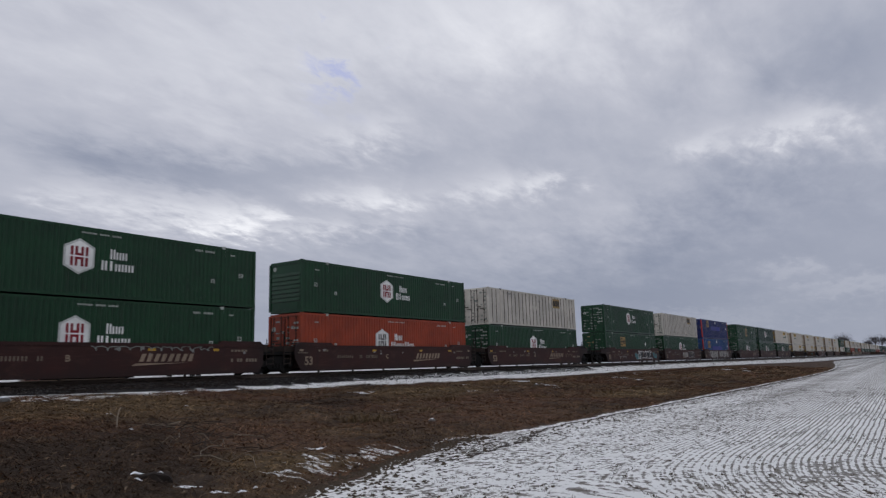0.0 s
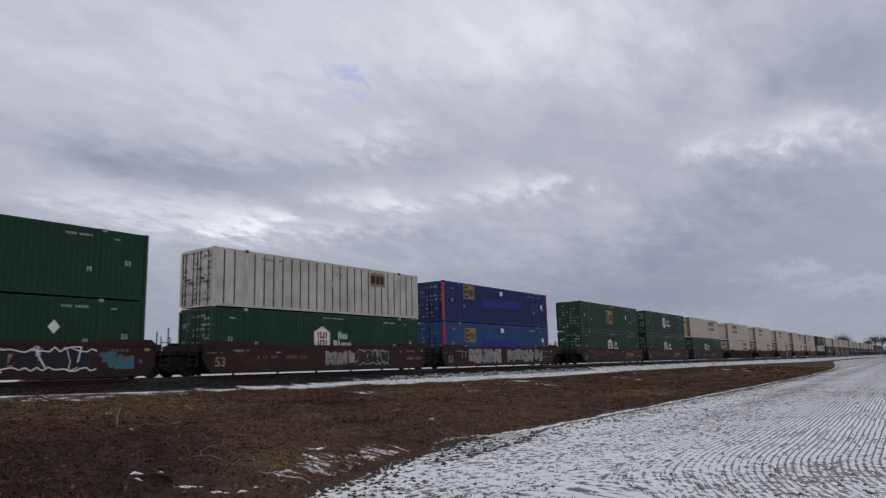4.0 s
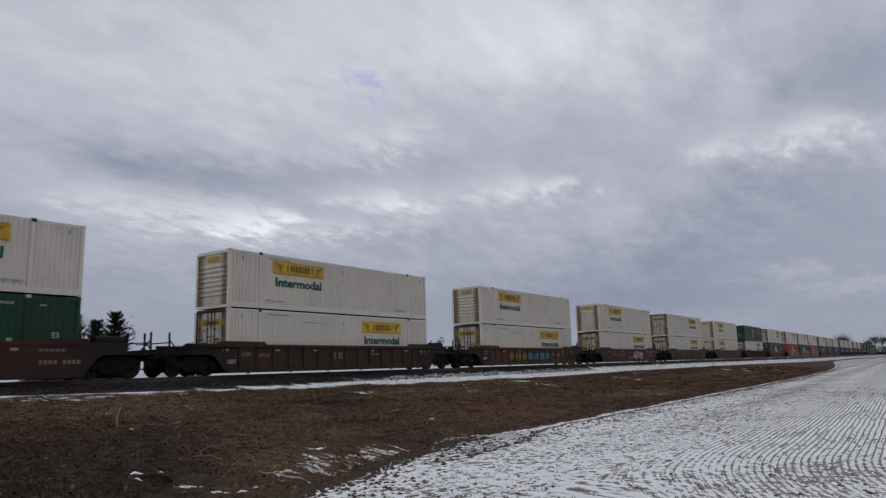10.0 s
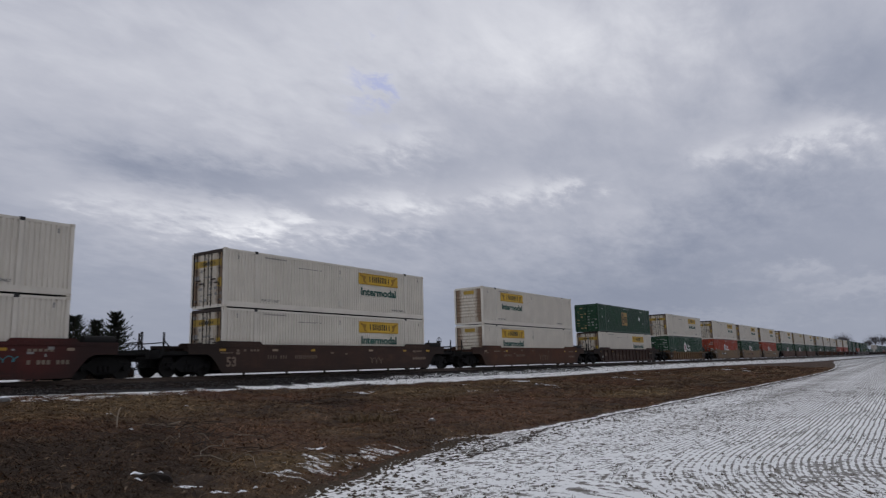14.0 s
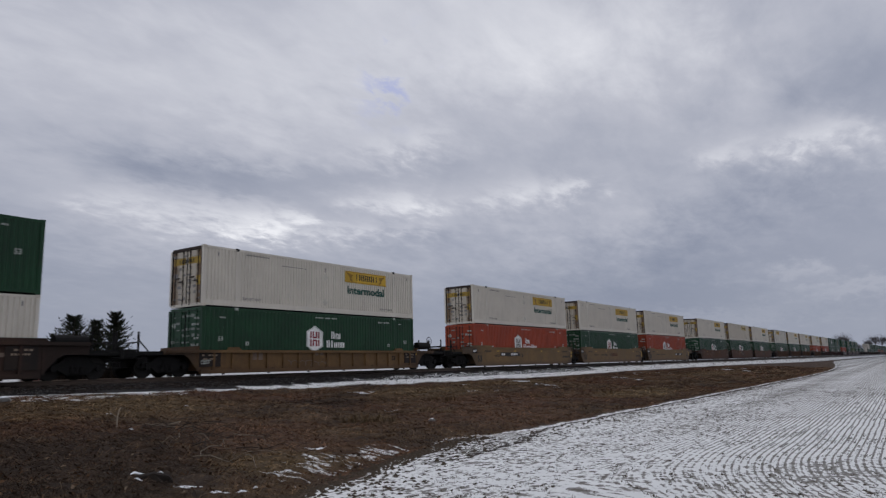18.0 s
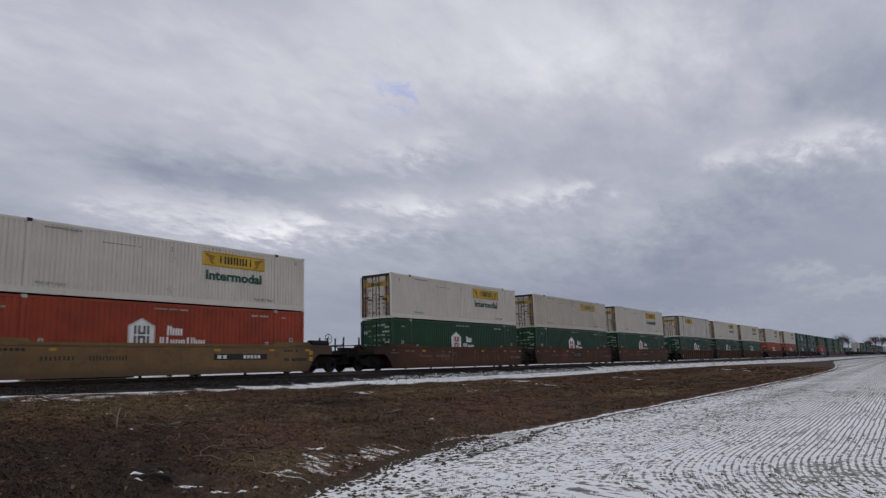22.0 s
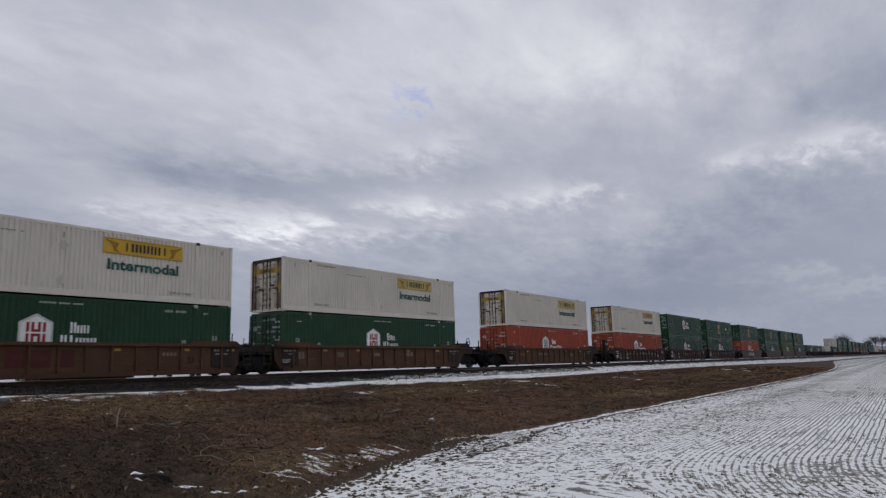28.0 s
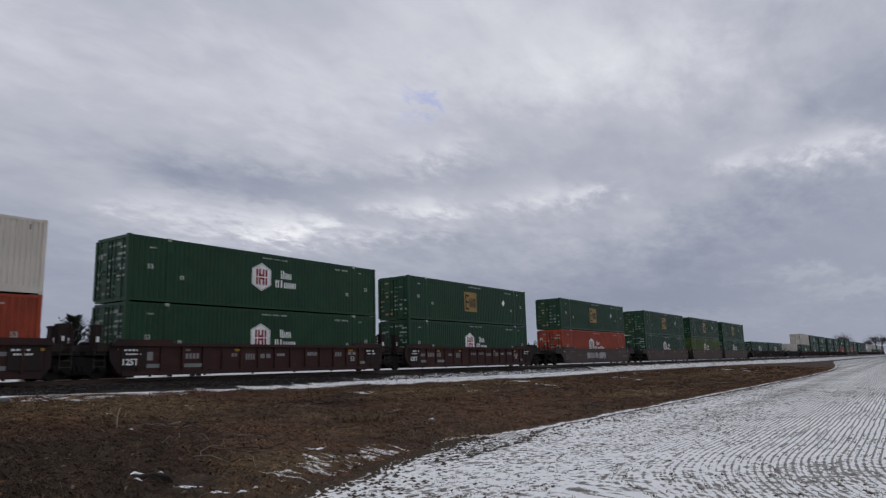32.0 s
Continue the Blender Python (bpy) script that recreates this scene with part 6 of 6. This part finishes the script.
    if i in (17, 20, 21):
        part("brand_plate", one(bar, 6.95, 9.15, 0.58, 1.12, y), DARKBROWN if i > 19 else TAN, car, "darker repainted patch")
        bm = bmesh.new()
        glyphs(bm, "NNU", 7.15, 8.85, 0.70, 1.02, y - 0.005, 0.10, 0.15)
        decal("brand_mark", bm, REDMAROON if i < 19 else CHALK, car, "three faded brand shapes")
    if i in (19, 20, 21):
        bm = bmesh.new()
        for x in (5.2, 6.4, 9.3, 10.6, 12.2, 13.6):
            strokes(bm, [(x, 0.42), (x + r.uniform(-0.1, 0.1), 1.26), (x + r.uniform(0.4, 0.7), r.uniform(0.75, 1.2)), (x + r.uniform(0.3, 0.6), 0.5)], 0.03, y - 0.008)
        decal("graffiti", bm, CHALK, car, "large thin chalk scrawl")
    if i == 23:
        bm = bmesh.new()
        for k in range(3):
            bar(bm, 6.2 + k * 0.9, 6.9 + k * 0.9, 0.5, 1.15, y - 0.004)
        decal("brand_mark", bm, REDMAROON, car, "faded red brand blocks")


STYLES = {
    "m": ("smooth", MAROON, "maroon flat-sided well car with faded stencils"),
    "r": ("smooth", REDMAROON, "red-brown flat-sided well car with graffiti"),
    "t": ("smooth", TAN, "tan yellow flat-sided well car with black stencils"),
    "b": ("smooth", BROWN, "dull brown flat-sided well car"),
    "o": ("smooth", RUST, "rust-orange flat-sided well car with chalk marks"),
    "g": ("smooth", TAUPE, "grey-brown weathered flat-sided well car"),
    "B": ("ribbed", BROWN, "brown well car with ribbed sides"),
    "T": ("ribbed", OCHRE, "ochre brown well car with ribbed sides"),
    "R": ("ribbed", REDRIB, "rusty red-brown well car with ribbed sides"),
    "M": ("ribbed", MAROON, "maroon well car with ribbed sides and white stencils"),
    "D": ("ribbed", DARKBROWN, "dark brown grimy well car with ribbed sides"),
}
# style, position in its set of joined wells (f first, m middle, l last, s single), upper and lower load
KIND = {"G": "hub_green", "K": "hub_dark", "O": "hub_orange", "L": "lime", "E": "gold_green", "N": "gold_blue", "S": "gold_steel",
        "W": "hunt", "V": "hunt_pale", "Y": "hunt_bare", "X": "hunt_old", "P": "posted", "Q": "plain_white", "-": None}
TRAIN = ("mfGG mmGO! mlPG mfGE mmPG mlNS mfEG mmKG mlWG BsWW! RsWW! rsWW! bsWW osWW! BsEW TsWG tfWO tmWG tlWO ofWG omYG olWG "
         "RfXG RmWG RlVG RsVO MfVO MmGG MlEG gsEO gfEG gmEL glEG Df-G Dl-G Ds-Q BfQG BmGG BlGG BfGG BmGG BlGO bfGG bmEO blGG "
         "MfEG MmGG MlGG Ds-Q Ds-Q BfQG BmWG BlGG DsWG MfWO MmGG MlGG").split()
JOINED, COUPLED = 19.42, 23.36
# where each of the first wells stands along the track at the start
STANDS = (6.80, 26.10, 45.65, 69.17, 88.72, 107.89, 131.37, 150.49, 170.08, 193.32, 216.48, 239.78, 263.17, 286.93, 309.68, 333.01, 356.59, 375.99, 395.33, 418.99, 438.56, 457.89, 481.30, 500.72, 520.15, 543.80, 566.99, 586.47, 605.96, 629.03, 652.22, 671.88, 690.85, 713.24, 730.89)


def travel(t):
    """Metres that the train has gone since the start."""
    q = t - 16.0
    return 277.51 + 17.7569 * q + 0.029983 * q * q + 0.00026326 * q ** 3


MOVERS = []


def build_train():
    made, cars = {}, {}
    # the original of each pattern goes to its last place, so that copies are taken before it is lettered
    plan_last = {(c[0], c[1] in "fs", c[1] in "ls", i > 36): i for i, c in enumerate(TRAIN)}
    s = 0.0
    for i, code in enumerate(TRAIN):
        style, place, up, down = code[0], code[1], code[2], code[3]
        flip = code.endswith("!")
        s = STANDS[i] if i < len(STANDS) else s
        far = i > 36
        key = (style, place in "fs", place in "ls", far)
        if key not in cars:
            kind, paintwork, label = STYLES[style]
            cars[key] = well_car(kind, paintwork, key[1], key[2], label, far)
        if i in (plan_last[key],):
            car = cars[key]
        else:
            car = copy_thing(cars[key], Matrix())
        if i < 36:
            decorate(car, i, style)
        MOVERS.append((car, s, 0.0))
        for j, c in enumerate((down, up)):
            if KIND[c] is None:
                continue
            nd = not (flip and (j == 1 or i == 13))
            k = (KIND[c], nd, far, j)
            if k not in made:
                made[k] = container(KIND[c], nd, far, 0.17 * (1 - j))
                load = made[k]
            else:
                load = copy_thing(made[k], Matrix())
            z = FLOOR + j * (HIGH + 0.012)
            MOVERS.append((load, s, z))
        s += JOINED if place in "fm" else COUPLED


build_train()


def motions():
    """The train rolls towards the viewer's left; the clouds drift."""
    times = [2.0 * i for i in range(17)]
    for ob, s, z in MOVERS:
        walk(ob, [(t, pose(s - travel(t), YC, RAIL + z)) for t in times])
    # every wheelset turns with the way that the train has gone; two turning tracks serve all trucks
    sets = [o for o in scene.objects if o.name.split(".")[0] == "wheelset"]
    for x in (-0.89, 0.89):
        alike = [o for o in sets if abs(o.location.x - x) < 0.01]
        walk(alike[0], [(i / 30, Matrix.Translation((x, 0, 0.44)) @ Matrix.Rotation(-travel(i / 30) / 0.44, 4, "Y")) for i in range(961)])
        turning = alike[0].animation_data
        for o in alike[1:]:
            o.rotation_mode = "QUATERNION"
            o.animation_data_create()
            o.animation_data.action = turning.action
            o.animation_data.action_slot = turning.action_slot
    k = CLOUD / 500.0
    walk(SKY, [(t, pose(198 * k * t / 32, -45 * k * t / 32, 1.6)) for t in (0.0, 16.0, 32.0)])


motions()
